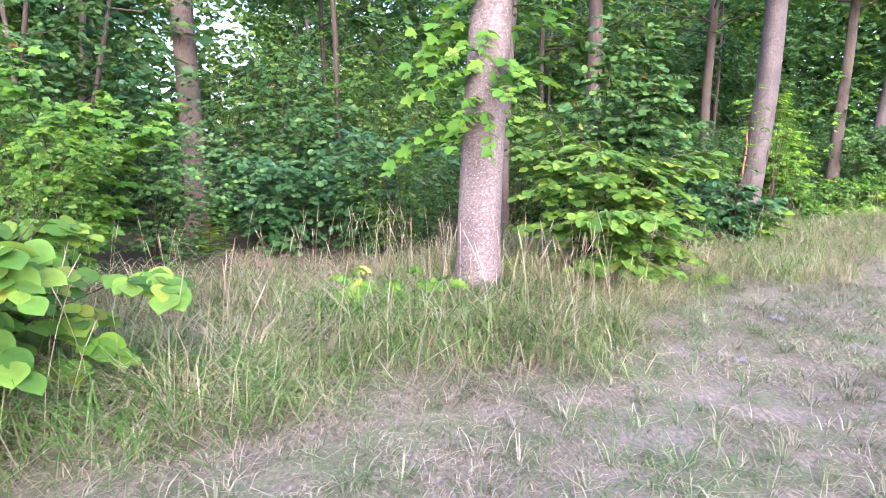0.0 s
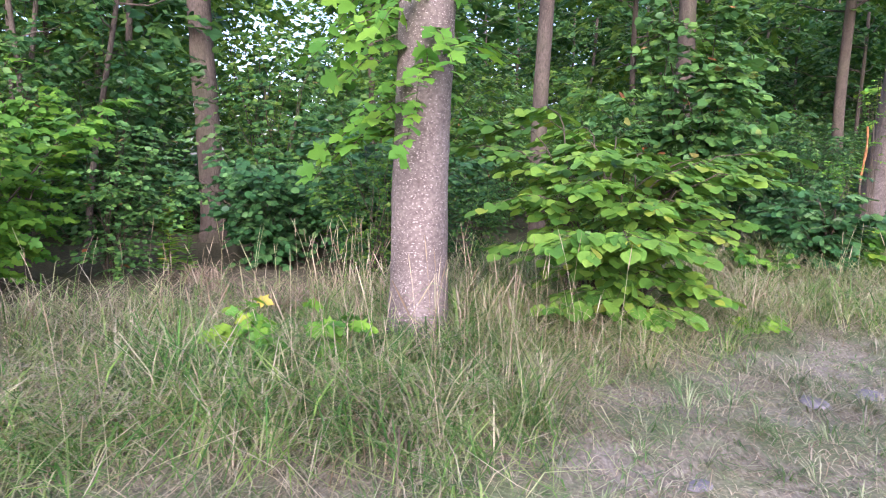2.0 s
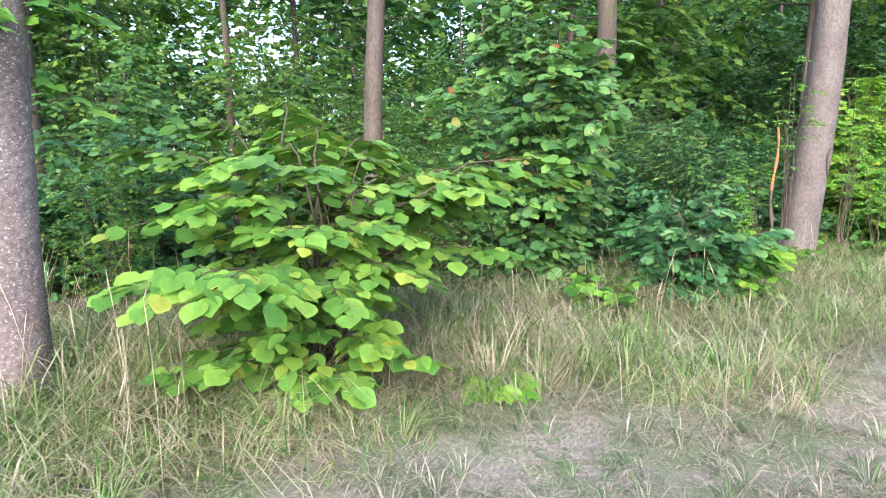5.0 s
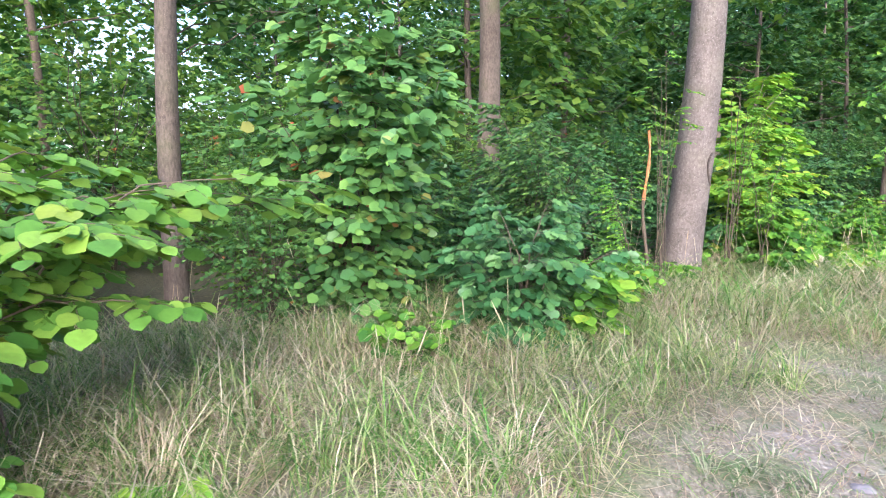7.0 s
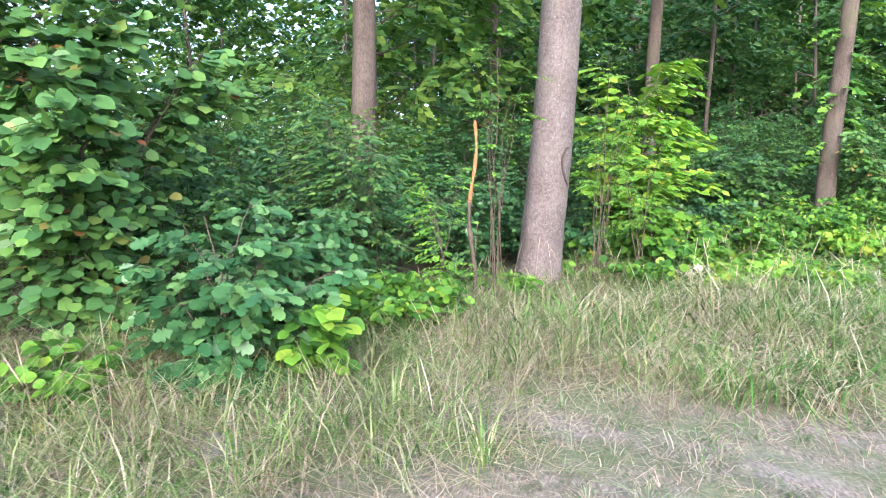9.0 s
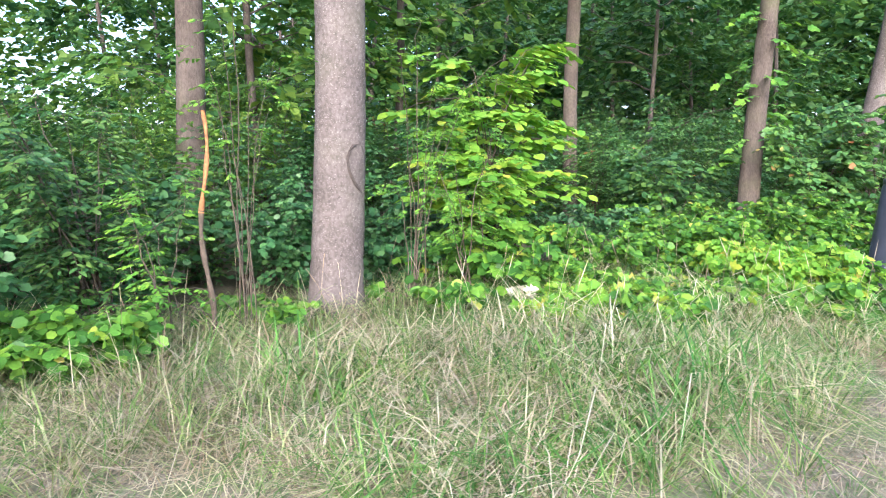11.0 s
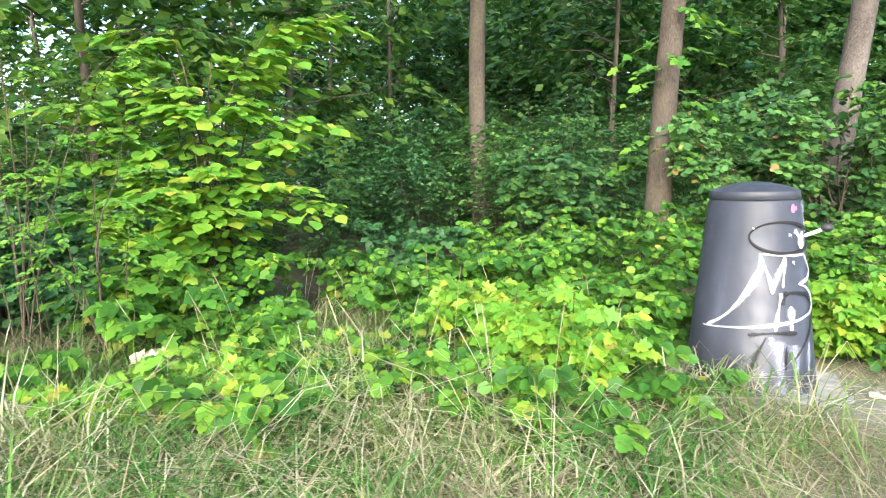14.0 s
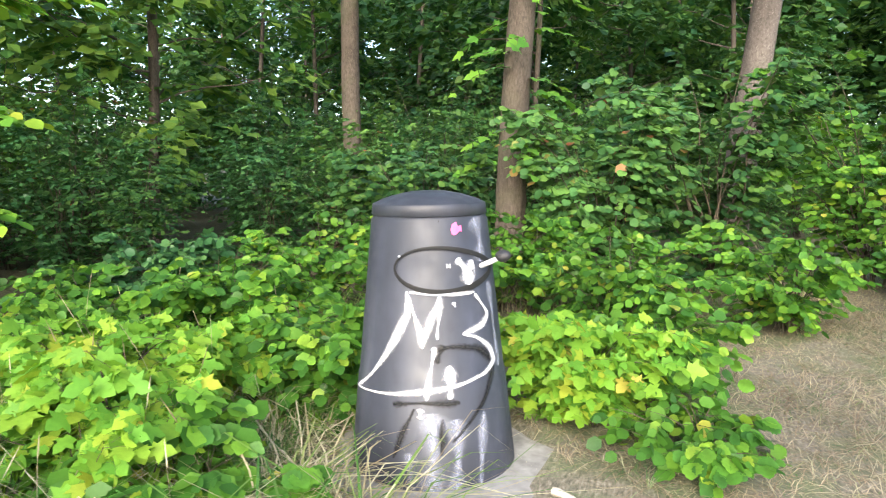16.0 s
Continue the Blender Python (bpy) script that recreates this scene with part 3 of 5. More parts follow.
for i, p in enumerate(spots):
    m = pose(p[0], p[1], float(rise(*p)), 0, 0, rng.uniform(0, 360))
    u, v = uv_of(*p)
    if i < 4:
        kinds[i].matrix_basis = m
    elif 12 < u < 20 and v > 14 and i % 2:      # a lighter part of the wood
        continue
    else:
        # past 18 m only the darker-leaved kinds: shade put into leaf colour
        copy_thing(kinds[i % 4 if uv_of(*p)[0] < 18 else i % 2 * 2], m)

under = []
for k, (mat, shape, leaf, label) in enumerate([(GREEN, SIMPLE, 0.105, "dense green woodland shrub"), (DARK, SIMPLE, 0.11, "dark green woodland shrub"),
                                               (ROUND, SIMPLE, 0.10, "loose green woodland shrub with rounded leaves"), (CANOPY, SIMPLE, 0.095, "light green woodland sapling")]):
    under.append(shrub("woodland_shrub", (0, 0), label, mat, rng, group="undergrowth of the wood", split=False, stems=14, twigs=300, per_twig=9, height=2.9 if k != 3 else 3.7,
                       spread=1.3, leaf=leaf, shape=shape, twig_len=0.6, low=0.03, thick=0.009, tilt=0.5))
n = 0
for v, step, tall in ((6.3, 1.15, 0.55), (7.5, 1.2, 0.75), (9.0, 1.3, 0.95), (10.8, 1.5, 1.1), (13.0, 1.8, 1.2), (16.0, 2.5, 1.35), (20.0, 3.4, 1.6), (24.5, 4.2, 1.9)):
    for u in np.arange(-10, 46 if v < 10 else 36, step):
        uu, vv = u + rng.uniform(-0.5, 0.5) * step, v + rng.uniform(-0.6, 0.6)
        p = at(uu, vv)
        if in_gap(p) and v > 12:
            continue
        kind, turn, sc, flat = int(rng.integers(0, 4)), rng.uniform(0, 360), tall * rng.uniform(0.75, 1.15), rng.uniform(0.8, 1.1)
        if min(np.hypot(p[0] - x, p[1] - y) for x, y in TRUNKS + GLADES) < 0.85 or (vv < 7.6 and uu > 11.5):
            continue
        m = pose(p[0], p[1], float(rise(*p)), 0, 0, turn) @ Matrix.Diagonal((sc, sc, sc * flat, 1))
        if n < 4:
            under[n].matrix_basis = m
        else:
            # no light sapling past 17 m, so darker leaves stand in for shade
            copy_thing(under[kind % 3 if uu > 17 else kind], m).matrix_basis = m
        n += 1

# far leaves that close the wood
fr = np.random.default_rng(5)
cu, cv, cz = fr.uniform(-22, 48, 10000), fr.uniform(27, 36, 10000), fr.uniform(0, 1, 10000) ** 0.8 * 14.0
keep = np.sin(cu * 0.9) + np.sin(cz * 1.3 + cu * 0.37) + fr.normal(0, 0.8, 10000) > -2.7 - (cz < 6) * 1.5
cu[5000:], cv[5000:] = fr.uniform(38, 62, 5000), fr.uniform(4.5, 30, 5000)     # the same edge, farther along the walk
c = np.concatenate([at(cu, cv), cz[:, None]], 1)[keep]
c = c[[q[2] < 3.6 or not in_gap(q) or fr.uniform() < 0.45 for q in c]]
p = (c[:, None] + fr.normal(0, 0.55, (len(c), 15, 3))).reshape(-1, 3)
p[:, 2] = np.abs(p[:, 2])
lv, lf = place_leaves(p, flat_way(fr.uniform(0, 6.3, len(p)), -0.3), fr.normal(0, 0.6, (len(p), 3)) + (0, 0, 0.8), fr.uniform(0.28, 0.55, len(p)), SIMPLE)
# past 21 m along the walk the wood's shade is put into the leaf colour
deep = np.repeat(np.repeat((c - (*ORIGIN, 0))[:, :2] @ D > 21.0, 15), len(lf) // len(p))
for mat, mine, label in ((CANOPY, ~deep, "far light green leaves closing the wood"), (GREEN, deep, "far leaves closing the wood, coloured darker for shade")):
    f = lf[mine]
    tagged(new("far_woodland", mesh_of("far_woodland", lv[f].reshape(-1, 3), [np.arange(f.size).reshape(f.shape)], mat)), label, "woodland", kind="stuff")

# ---- the shrubs that edge the verge ----
layered_bush("hazel_bush", (2.05, 7.55), "bright green hazel bush with broad leaves in flat layers", HAZEL, rng,
             ((0.85, 7.5, 1.36), (0.95, 7.95, 1.55), (1.3, 8.6, 1.72), (1.1, 9.1, 1.66), (1.75, 8.3, 1.52), (2.1, 8.35, 1.44), (1.95, 9.1, 1.38), (2.35, 8.7, 1.2), (2.9, 8.55, 1.26),
              (3.4, 8.65, 1.2), (3.5, 8.4, 1.32), (3.15, 7.5, 1.14), (2.85, 7.9, 1.22), (2.5, 7.6, 1.15), (1.86, 6.8, 1.1), (1.3, 7.05, 0.98), (1.5, 7.4, 1.2), (2.7, 8.2, 1.0),
              (2.15, 6.5, 0.78), (1.75, 6.5, 0.75), (2.5, 6.9, 0.68), (2.35, 6.7, 0.72), (1.95, 6.5, 0.76), (1.3, 7.5, 0.6), (2.7, 7.2, 0.75), (3.0, 7.9, 0.8), (2.2, 7.3, 1.25), (1.9, 7.1, 1.3), (2.6, 7.3, 0.95), (2.3, 7.0, 0.95), (1.8, 7.7, 1.4), (2.3, 7.9, 1.3)), foot=0.3, twigs=20, start=0.28)
layered_bush("hazel_bush", (2.2, 7.2), "low hazel shoots with broad leaves hanging into grass", HAZEL, rng,
             ((2.3, 6.95, 0.2), (2.55, 6.9, 0.22), (2.75, 7.2, 0.3), (1.8, 6.95, 0.34), (1.75, 6.7, 0.28), (2.1, 6.75, 0.36), (2.55, 7.2, 0.48), (2.3, 6.8, 0.5), (1.95, 6.9, 0.52), (2.65, 7.05, 0.4)),
             twigs=11, per=5, leaf=0.12, twig_len=0.22, start=0.3, pieces=120, thick=0.007, foot=0.15, tilt=0.4)
shrub("hazel_bush", (-1.75, 3.7), "hazel bush with a few yellow leaves beside tall grass", HAZEL, rng, pieces=220, stems=12, twigs=130, per_twig=9, height=1.35, spread=0.95, leaf=0.135,
      twig_len=0.42, low=0.15, thick=0.011, arch=0.5, tilt=0.3, up=0.0)
shrub("hazel_bush", (-1.35, 3.95), "low yellowing hazel shoot in tall grass", YELLOW, rng, pieces=40, stems=3, twigs=9, per_twig=6, height=0.5, spread=0.4, leaf=0.13, twig_len=0.3, low=0.3, thick=0.008)
shrub("maple_bush", (-3.3, 6.9), "leafy green bush at the wood's edge", SHOOT, rng, pieces=160, stems=14, twigs=330, per_twig=9, height=2.6, spread=1.0, leaf=0.115, shape=LOBED,
      twig_len=0.5, low=0.08, thick=0.012, tilt=0.35)
shrub("maple_bush", (-5.4, 8.3), "leafy green bush at the wood's edge", SHOOT, rng, stems=14, twigs=330, per_twig=9, height=3.2, spread=1.3, leaf=0.115, shape=LOBED,
      twig_len=0.5, low=0.08, thick=0.012, tilt=0.35)
shrub("dogwood_bush", (-0.6, 9.6), "dense blue-green dogwood bush behind a trunk", DARK, rng, stems=18, twigs=420, per_twig=10, height=2.2, spread=1.35, leaf=0.095,
      twig_len=0.45, low=0.04, thick=0.010, tilt=0.4)
shrub("dogwood_bush", (-1.9, 9.3), "dense blue-green dogwood bush beside a trunk", DARK, rng, stems=16, twigs=300, per_twig=10, height=1.6, spread=1.0, leaf=0.095,
      twig_len=0.4, low=0.04, thick=0.010, tilt=0.4)
for x, y, h in ((-4.4, 11.6, 1.6), (-2.8, 11.5, 1.5), (-3.6, 12.2, 1.8)):
    shrub("dogwood_bush", (x, y), "dark green dogwood bush under the trees", DARK, rng, stems=14, twigs=260, per_twig=9, height=h, spread=0.95, leaf=0.095,
          twig_len=0.4, low=0.03, thick=0.010, tilt=0.4)
shrub("dogwood_bush", (2.95, 10.9), "tall shrub with rounded dull-green leaves, a few red", ROUND, rng, pieces=300, stems=18, twigs=560, per_twig=9, height=3.5, spread=1.25, leaf=0.125,
                twig_len=0.5, low=0.04, thick=0.015, tilt=0.5)
shrub("oak_bush", (4.35, 10.35), "dark blue-green young oak bush with lobed leaves", DARK, rng, pieces=200, stems=14, twigs=210, per_twig=8, height=1.2, spread=0.65, leaf=0.13, shape=OAK,
                twig_len=0.34, low=0.03, thick=0.010, tilt=0.6)
shrub("hazel_bush", (4.75, 10.6), "small hazel shoots beside a dark oak bush", BRAMBLE, rng, pieces=120, stems=7, twigs=50, per_twig=7, height=0.75, spread=0.45, leaf=0.12, twig_len=0.3, low=0.1, thick=0.007)
shrub("hazel_bush", (3.7, 9.65), "small hazel shoots in the grass edge", BRAMBLE, rng, pieces=110, stems=6, twigs=40, per_twig=7, height=0.6, spread=0.4, leaf=0.11, twig_len=0.28, low=0.1, thick=0.007)
shrub("privet_bush", (4.6, 12.7), "fine-leaved greyish green privet bush", GREEN, rng, stems=18, twigs=620, per_twig=12, height=2.5, spread=1.05, leaf=0.075, shape=SLIM,
               twig_len=0.42, low=0.03, thick=0.010, tilt=0.5)
shrub("privet_bush", (7.23, 14.56), "light-green privet sapling beside a leaning trunk", SHOOT, rng, stems=5, twigs=90, per_twig=13, height=2.0, spread=0.8, leaf=0.06, shape=SLIM,
      twig_len=0.42, low=0.2, thick=0.008, tilt=0.4)
shrub("privet_bush", (5.4, 12.6), "thin privet shoots in front of a trunk", SHOOT, rng, stems=4, twigs=70, per_twig=11, height=1.9, spread=0.35, leaf=0.06, shape=SLIM,
      twig_len=0.25, low=0.15, thick=0.007, tilt=0.4)
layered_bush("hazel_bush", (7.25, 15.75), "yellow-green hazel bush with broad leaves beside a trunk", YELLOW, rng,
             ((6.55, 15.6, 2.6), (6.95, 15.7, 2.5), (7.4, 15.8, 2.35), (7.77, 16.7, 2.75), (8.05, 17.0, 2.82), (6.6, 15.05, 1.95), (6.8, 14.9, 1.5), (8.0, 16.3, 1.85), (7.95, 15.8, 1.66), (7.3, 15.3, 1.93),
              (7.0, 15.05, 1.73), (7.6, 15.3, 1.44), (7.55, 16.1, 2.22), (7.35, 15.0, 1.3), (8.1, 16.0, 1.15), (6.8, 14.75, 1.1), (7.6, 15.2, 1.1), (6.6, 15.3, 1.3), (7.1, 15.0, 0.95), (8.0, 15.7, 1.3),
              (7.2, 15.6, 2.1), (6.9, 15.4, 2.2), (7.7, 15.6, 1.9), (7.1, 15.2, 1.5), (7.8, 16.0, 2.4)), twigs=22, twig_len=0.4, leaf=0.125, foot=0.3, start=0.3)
shrub("maple_bush", (7.23, 15.11), "low maple shoots with bright lobed leaves", BRAMBLE, rng, pieces=200, stems=10, twigs=90, per_twig=7, height=1.0, spread=0.75, leaf=0.15, shape=LOBED,
      twig_len=0.34, low=0.15, thick=0.008)
layered_bush("privet_bush", (6.75, 14.35), "light green privet sprays reaching out beside a leaning trunk", SHOOT, rng,
             ((7.85, 15.2, 2.42), (7.5, 14.9, 2.2), (7.0, 14.4, 2.1), (6.85, 14.25, 2.65), (6.65, 14.05, 2.45), (7.0, 14.4, 1.45), (6.75, 14.1, 1.78), (7.15, 14.55, 1.85), (6.6, 13.95, 1.2)),
             twigs=16, per=8, leaf=0.062, twig_len=0.26, start=0.35, pieces=50, thick=0.006, shape=SLIM, foot=0.1, tilt=0.45)
layered_bush("privet_bush", (5.75, 13.0), "thin light green privet shoots in front of a leaning trunk", SHOOT, rng,
             ((5.65, 12.85, 2.43), (5.8, 12.95, 2.6), (5.5, 12.7, 2.2), (5.9, 13.05, 2.0), (5.6, 12.8, 1.85), (6.05, 13.2, 1.85), (6.1, 13.3, 2.25), (5.7, 12.9, 1.55), (4.98, 12.17, 0.4), (5.3, 12.5, 0.48), (4.7, 11.9, 0.35)),
             twigs=12, per=7, leaf=0.055, twig_len=0.2, start=0.4, pieces=50, thick=0.005, shape=SLIM, foot=0.08, tilt=0.45)
PATCH = "low light-green bramble patch at the wood's edge"
for x, y, h, s, mat, np_ in ((8.53, 16.36, 0.85, 0.95, BRAMBLE, 130), (9.43, 16.96, 0.95, 1.0, BRAMBLE, 130), (9.53, 18.16, 1.1, 1.1, BRAMBLE, 0), (10.73, 17.66, 0.95, 1.0, BRAMBLE, 100), (8.23, 17.56, 1.0, 1.1, DARK, 0),
                             (12.53, 16.86, 0.6, 0.7, BRAMBLE, 130), (12.23, 17.96, 0.95, 1.0, BRAMBLE, 100), (13.63, 18.76, 1.0, 1.1, BRAMBLE, 100), (11.23, 18.96, 1.1, 1.1, BRAMBLE, 0), (15.13, 19.76, 1.0, 1.1, BRAMBLE, 0),
                             (7.83, 15.36, 0.5, 0.5, BRAMBLE, 120), (9.98, 15.86, 0.65, 0.55, YELLOW, 130), (12.18, 16.41, 0.7, 0.5, YELLOW, 130), (8.6, 14.75, 0.34, 0.5, YELLOW, 100), (10.53, 16.26, 0.7, 0.7, BRAMBLE, 90),
                             (9.43, 15.66, 0.6, 0.6, BRAMBLE, 90), (10.3, 14.9, 0.8, 0.5, YELLOW, 100), (9.9, 15.3, 0.75, 0.55, YELLOW, 120), (8.83, 14.36, 0.4, 0.45, YELLOW, 120), (10.78, 16.11, 0.6, 0.6, BRAMBLE, 120), (9.23, 14.66, 0.35, 0.45, BRAMBLE, 100), (12.78, 15.91, 0.28, 0.4, BRAMBLE, 100), (5.0, 15.0, 1.3, 0.9, DARK, 0), (6.5, 16.3, 1.2, 0.9, DARK, 0), (4.0, 13.9, 1.5, 0.9, DARK, 0), (5.1, 12.0, 0.55, 0.5, BRAMBLE, 100), (4.3, 11.5, 1.3, 0.7, DARK, 0), (5.7, 13.3, 0.35, 0.4, BRAMBLE, 60), (7.3, 15.6, 0.9, 0.7, BRAMBLE, 0), (3.4, 13.2, 1.7, 0.9, DARK, 0), (6.3, 15.4, 0.8, 0.7, DARK, 0), (5.5, 16.2, 1.2, 0.8, DARK, 0), (4.6, 15.9, 1.4, 0.9, DARK, 0)):
    shrub("bramble_bush", (x, y), PATCH if mat is BRAMBLE else "dark green bramble patch under the trees" if mat is DARK else "bramble with yellowing leaves at the wood's edge", mat, rng, group="brambles",
          pieces=np_, stems=18, twigs=230 if s > 0.45 else 60, per_twig=9, height=h, spread=s, leaf=0.085 if mat is not YELLOW else 0.10, shape=TOOTHED if mat is not YELLOW else LOBED, twig_len=0.34, low=0.04, thick=0.006, arch=0.9, tilt=0.65)
for x, y, h, s, mat in ((13.13, 20.36, 3.2, 1.5, GREEN), (14.83, 20.96, 3.0, 1.5, BRAMBLE), (12.03, 19.96, 2.6, 1.2, ROUND), (16.63, 21.76, 3.2, 1.6, GREEN), (9.83, 20.16, 2.2, 1.1, GREEN)):
    shrub("elder_bush", (x, y), "tall green elder shrub behind the brambles", mat, rng, group="elders", stems=16, twigs=420, per_twig=10, height=h, spread=s, leaf=0.11, twig_len=0.5, low=0.04, thick=0.012, tilt=0.45)


def shoots(tree_thing, path, zs, rng, reach, leaf, count, sides=None):
    """Leafy shoots that grow out of a trunk."""
    for z in zs:
        az = rng.uniform(0, 6.28) if sides is None else rng.normal(sides, 0.9)
        root = np.array([[np.interp(z, path[:, 2], path[:, i]) for i in range(3)]])
        way = flat_way(np.array([az]), rng.uniform(-0.2, 0.3)) + rng.normal(0, 0.2, (1, 3))
        tp, p, w, n, sz = sprays(rng, root + unit(way) * 0.15, np.repeat(way, 1, 0), np.array([reach * rng.uniform(0.6, 1.2)]), count, leaf, droop=0.5, tilt=0.4)
        tv, tf = tubes(tp, np.linspace(0.006, 0.002, 4)[None], 4)
        shoot = part_of("shoot", mesh_of("shoot", tv, [tf], TWIG), tree_thing)
        leaf_parts(shoot, (p, w, n, sz), LOBED, SHOOT)


shoots(tree_b, path_b, np.linspace(1.42, 2.9, 26), rng, 0.62, 0.135, 11, 3.6)
shoots(tree_b, path_b, np.linspace(1.75, 2.8, 12), rng, 0.5, 0.13, 9, -0.3)
shoots(tree_g, path_g, np.linspace(1.4, 4.2, 22), rng, 0.7, 0.15, 10)

# ---- small things along the verge ----
orange = thing("dead_stem", (5.55, 12.8, 0.0), "broken rotten stem with bright orange wood", "dead wood")
q = np.linspace(0, 1, 14)
for name, low, top, mat in (("bark_foot", 0.0, 1.07, TWIG), ("bare_wood", 1.05, 1.8, ORANGE)):
    z = low + (top - low) * q
    tv, tf = tubes(np.stack([0.03 * np.sin(z * 5), 0.02 * np.cos(z * 4), z], -1)[None], (0.02 * (1.2 - 0.3 * z) * (1 + 0.25 * np.sin(z * 19)))[None], 9)
    part_of(name, mesh_of("dead_stem", tv, [tf], mat), orange)
for i, (x, y, h) in enumerate(((-2.25, 8.05, 0.95), (-2.12, 8.15, 0.75), (-2.4, 8.15, 0.65))):
    r0 = np.random.default_rng(40 + i)
    weed = thing("goldenrod", (x, y, float(rise(x, y))), "upright leafy weed yellowing at its foot", "weed", "weeds at the wood's edge")
    tv, tf = tubes(np.stack([0.03 * q ** 2, 0 * q, q * h], -1)[None], (0.007 * (1.1 - q))[None], 5)
    part_of("stem", mesh_of("weed_stem", tv, [tf], TWIG), weed)
    zz = r0.uniform(0.08, 1, 110) * h
    az = r0.uniform(0, 6.28, 110)
    lv, lf = place_leaves(np.stack([0.03 * (zz / h) ** 2, 0 * zz, zz], -1), flat_way(az, 0.25), flat_way(az, 1.0) * (-0.5, -0.5, 1), 0.13 * (1.15 - 0.6 * zz / h), SLIM)
    part_of("foliage", mesh_of("weed_leaves", lv, [lf], SHOOT if i else YELLOW, False), weed)
for x, y, h, mat in ((-0.2, 5.95, 0.6, YELLOW), (0.15, 5.75, 0.5, SHOOT), (0.35, 5.95, 0.42, SHOOT), (7.2, 12.3, 0.2, BRAMBLE), (3.15, 7.5, 0.12, YELLOW), (9.1, 13.6, 0.3, BRAMBLE), (9.8, 14.4, 0.3, BRAMBLE), (6.5, 14.2, 0.4, SHOOT), (8.0, 14.15, 0.4, YELLOW), (8.3, 14.2, 0.45, YELLOW), (10.3, 14.2, 0.45, YELLOW), (10.55, 14.75, 0.35, YELLOW), (8.9, 14.1, 0.42, BRAMBLE)):
    shrub("maple_seedling", (x, y), "small bright green seedling in the grass", mat, rng, "seedling", "seedlings", pieces=40, stems=4, twigs=12, per_twig=5, height=h, spread=0.18, leaf=0.11, shape=LOBED, twig_len=0.14,
          low=0.45, thick=0.004)
for x, y, h, mat in ((8.26, 13.83, 0.30, YELLOW), (8.41, 14.20, 0.32, YELLOW), (8.84, 13.59, 0.30, YELLOW), (8.48, 14.73, 0.40, BRAMBLE), (8.88, 13.93, 0.30, BRAMBLE), (9.64, 14.54, 0.42, BRAMBLE), (10.08, 14.27, 0.40, BRAMBLE), (10.76, 14.53, 0.32, BRAMBLE),
                     (10.96, 14.81, 0.32, BRAMBLE), (9.52, 14.26, 0.40, BRAMBLE), (10.44, 14.67, 0.50, YELLOW), (10.44, 14.23, 0.35, BRAMBLE), (10.74, 14.72, 0.40, BRAMBLE), (8.04, 13.58, 0.28, YELLOW), (8.55, 13.79, 0.35, YELLOW), (8.93, 13.76, 0.35, BRAMBLE), (7.21, 13.91, 0.40, BRAMBLE)):
    shrub("bramble_shoot", (x, y), "young bramble shoot growing through the long grass" if mat is BRAMBLE else "yellow-green bramble shoot growing through the long grass", mat, rng, "seedling", "bramble shoots",
          pieces=18, stems=7, twigs=30, per_twig=5, height=h * 1.45, spread=0.36, leaf=0.10, shape=TOOTHED if mat is BRAMBLE else LOBED, twig_len=0.2, low=0.35, thick=0.004, arch=0.6, tilt=0.55)
pale = thing("bleached_sprig", (7.8, 14.36, 0.02), "cluster of bleached cream leaves in the grass", "leaves")
r0 = np.random.default_rng(3)
az = r0.uniform(0, 6.28, 12)
lv = (flat_way(r0.uniform(0, 6.28, 12)) * r0.uniform(0, 0.09, (12, 1)) + (0, 0, 0.2) + r0.normal(0, 0.03, (12, 3)), flat_way(az, 0.1), r0.normal(0, 0.4, (12, 3)) + (0.2, -0.6, 0.8), r0.uniform(0.09, 0.14, 12))
leaf_parts(pale, lv, LOBED, PALE)
tv, tf = tubes(np.stack([0.0 * q, 0.01 * np.sin(q * 5), q * 0.2], -1)[None], np.full((1, 14), 0.004), 5)
part_of("stem", mesh_of("sprig_stem", tv, [tf], TWIG), pale)


def stone(place, size, mat, rng, label):
    """A flat worn stone lying in the turf."""
    bm = bmesh.new()
    bmesh.ops.create_icosphere(bm, subdivisions=3, radius=1)
    for w in bm.verts:
        k = 1 + 0.18 * noise.noise(w.co * 1.7 + Vector(place)) + 0.06 * noise.noise(w.co * 6)
        w.co = Vector((w.co.x * size[0] * k, w.co.y * size[1] * k, max(w.co.z, -0.4) * size[2] * k))
    me = bpy.data.meshes.new("stone")
    bm.to_mesh(me)
    bm.free()
    me.materials.append(mat)
    for f in me.polygons:
        f.use_smooth = True
    ob = tagged(new("stone", me), label, "stone", "stones in the verge")
    ob.location = (place[0], place[1], float(rise(place[0], place[1])) + 0.002)
    ob.rotation_euler = (0, 0, rng.uniform(0, 6))


STONE = plain("grey_stone", (0.16, 0.15, 0.165), 0.9, 0.25, 18, 0.5)
for x, y, a, b, c in ((3.08, 5.9, 0.10, 0.07, 0.018), (3.42, 6.14, 0.12, 0.07, 0.015), (4.78, 9.57, 0.19, 0.13, 0.045), (2.4, 4.9, 0.06, 0.04, 0.015), (6.0, 8.3, 0.05, 0.04, 0.02), (12.4, 15.0, 0.06, 0.05, 0.02)):
    stone((x, y, 0), (a, b, c), STONE, rng, "flat grey stone sunk in dry turf")

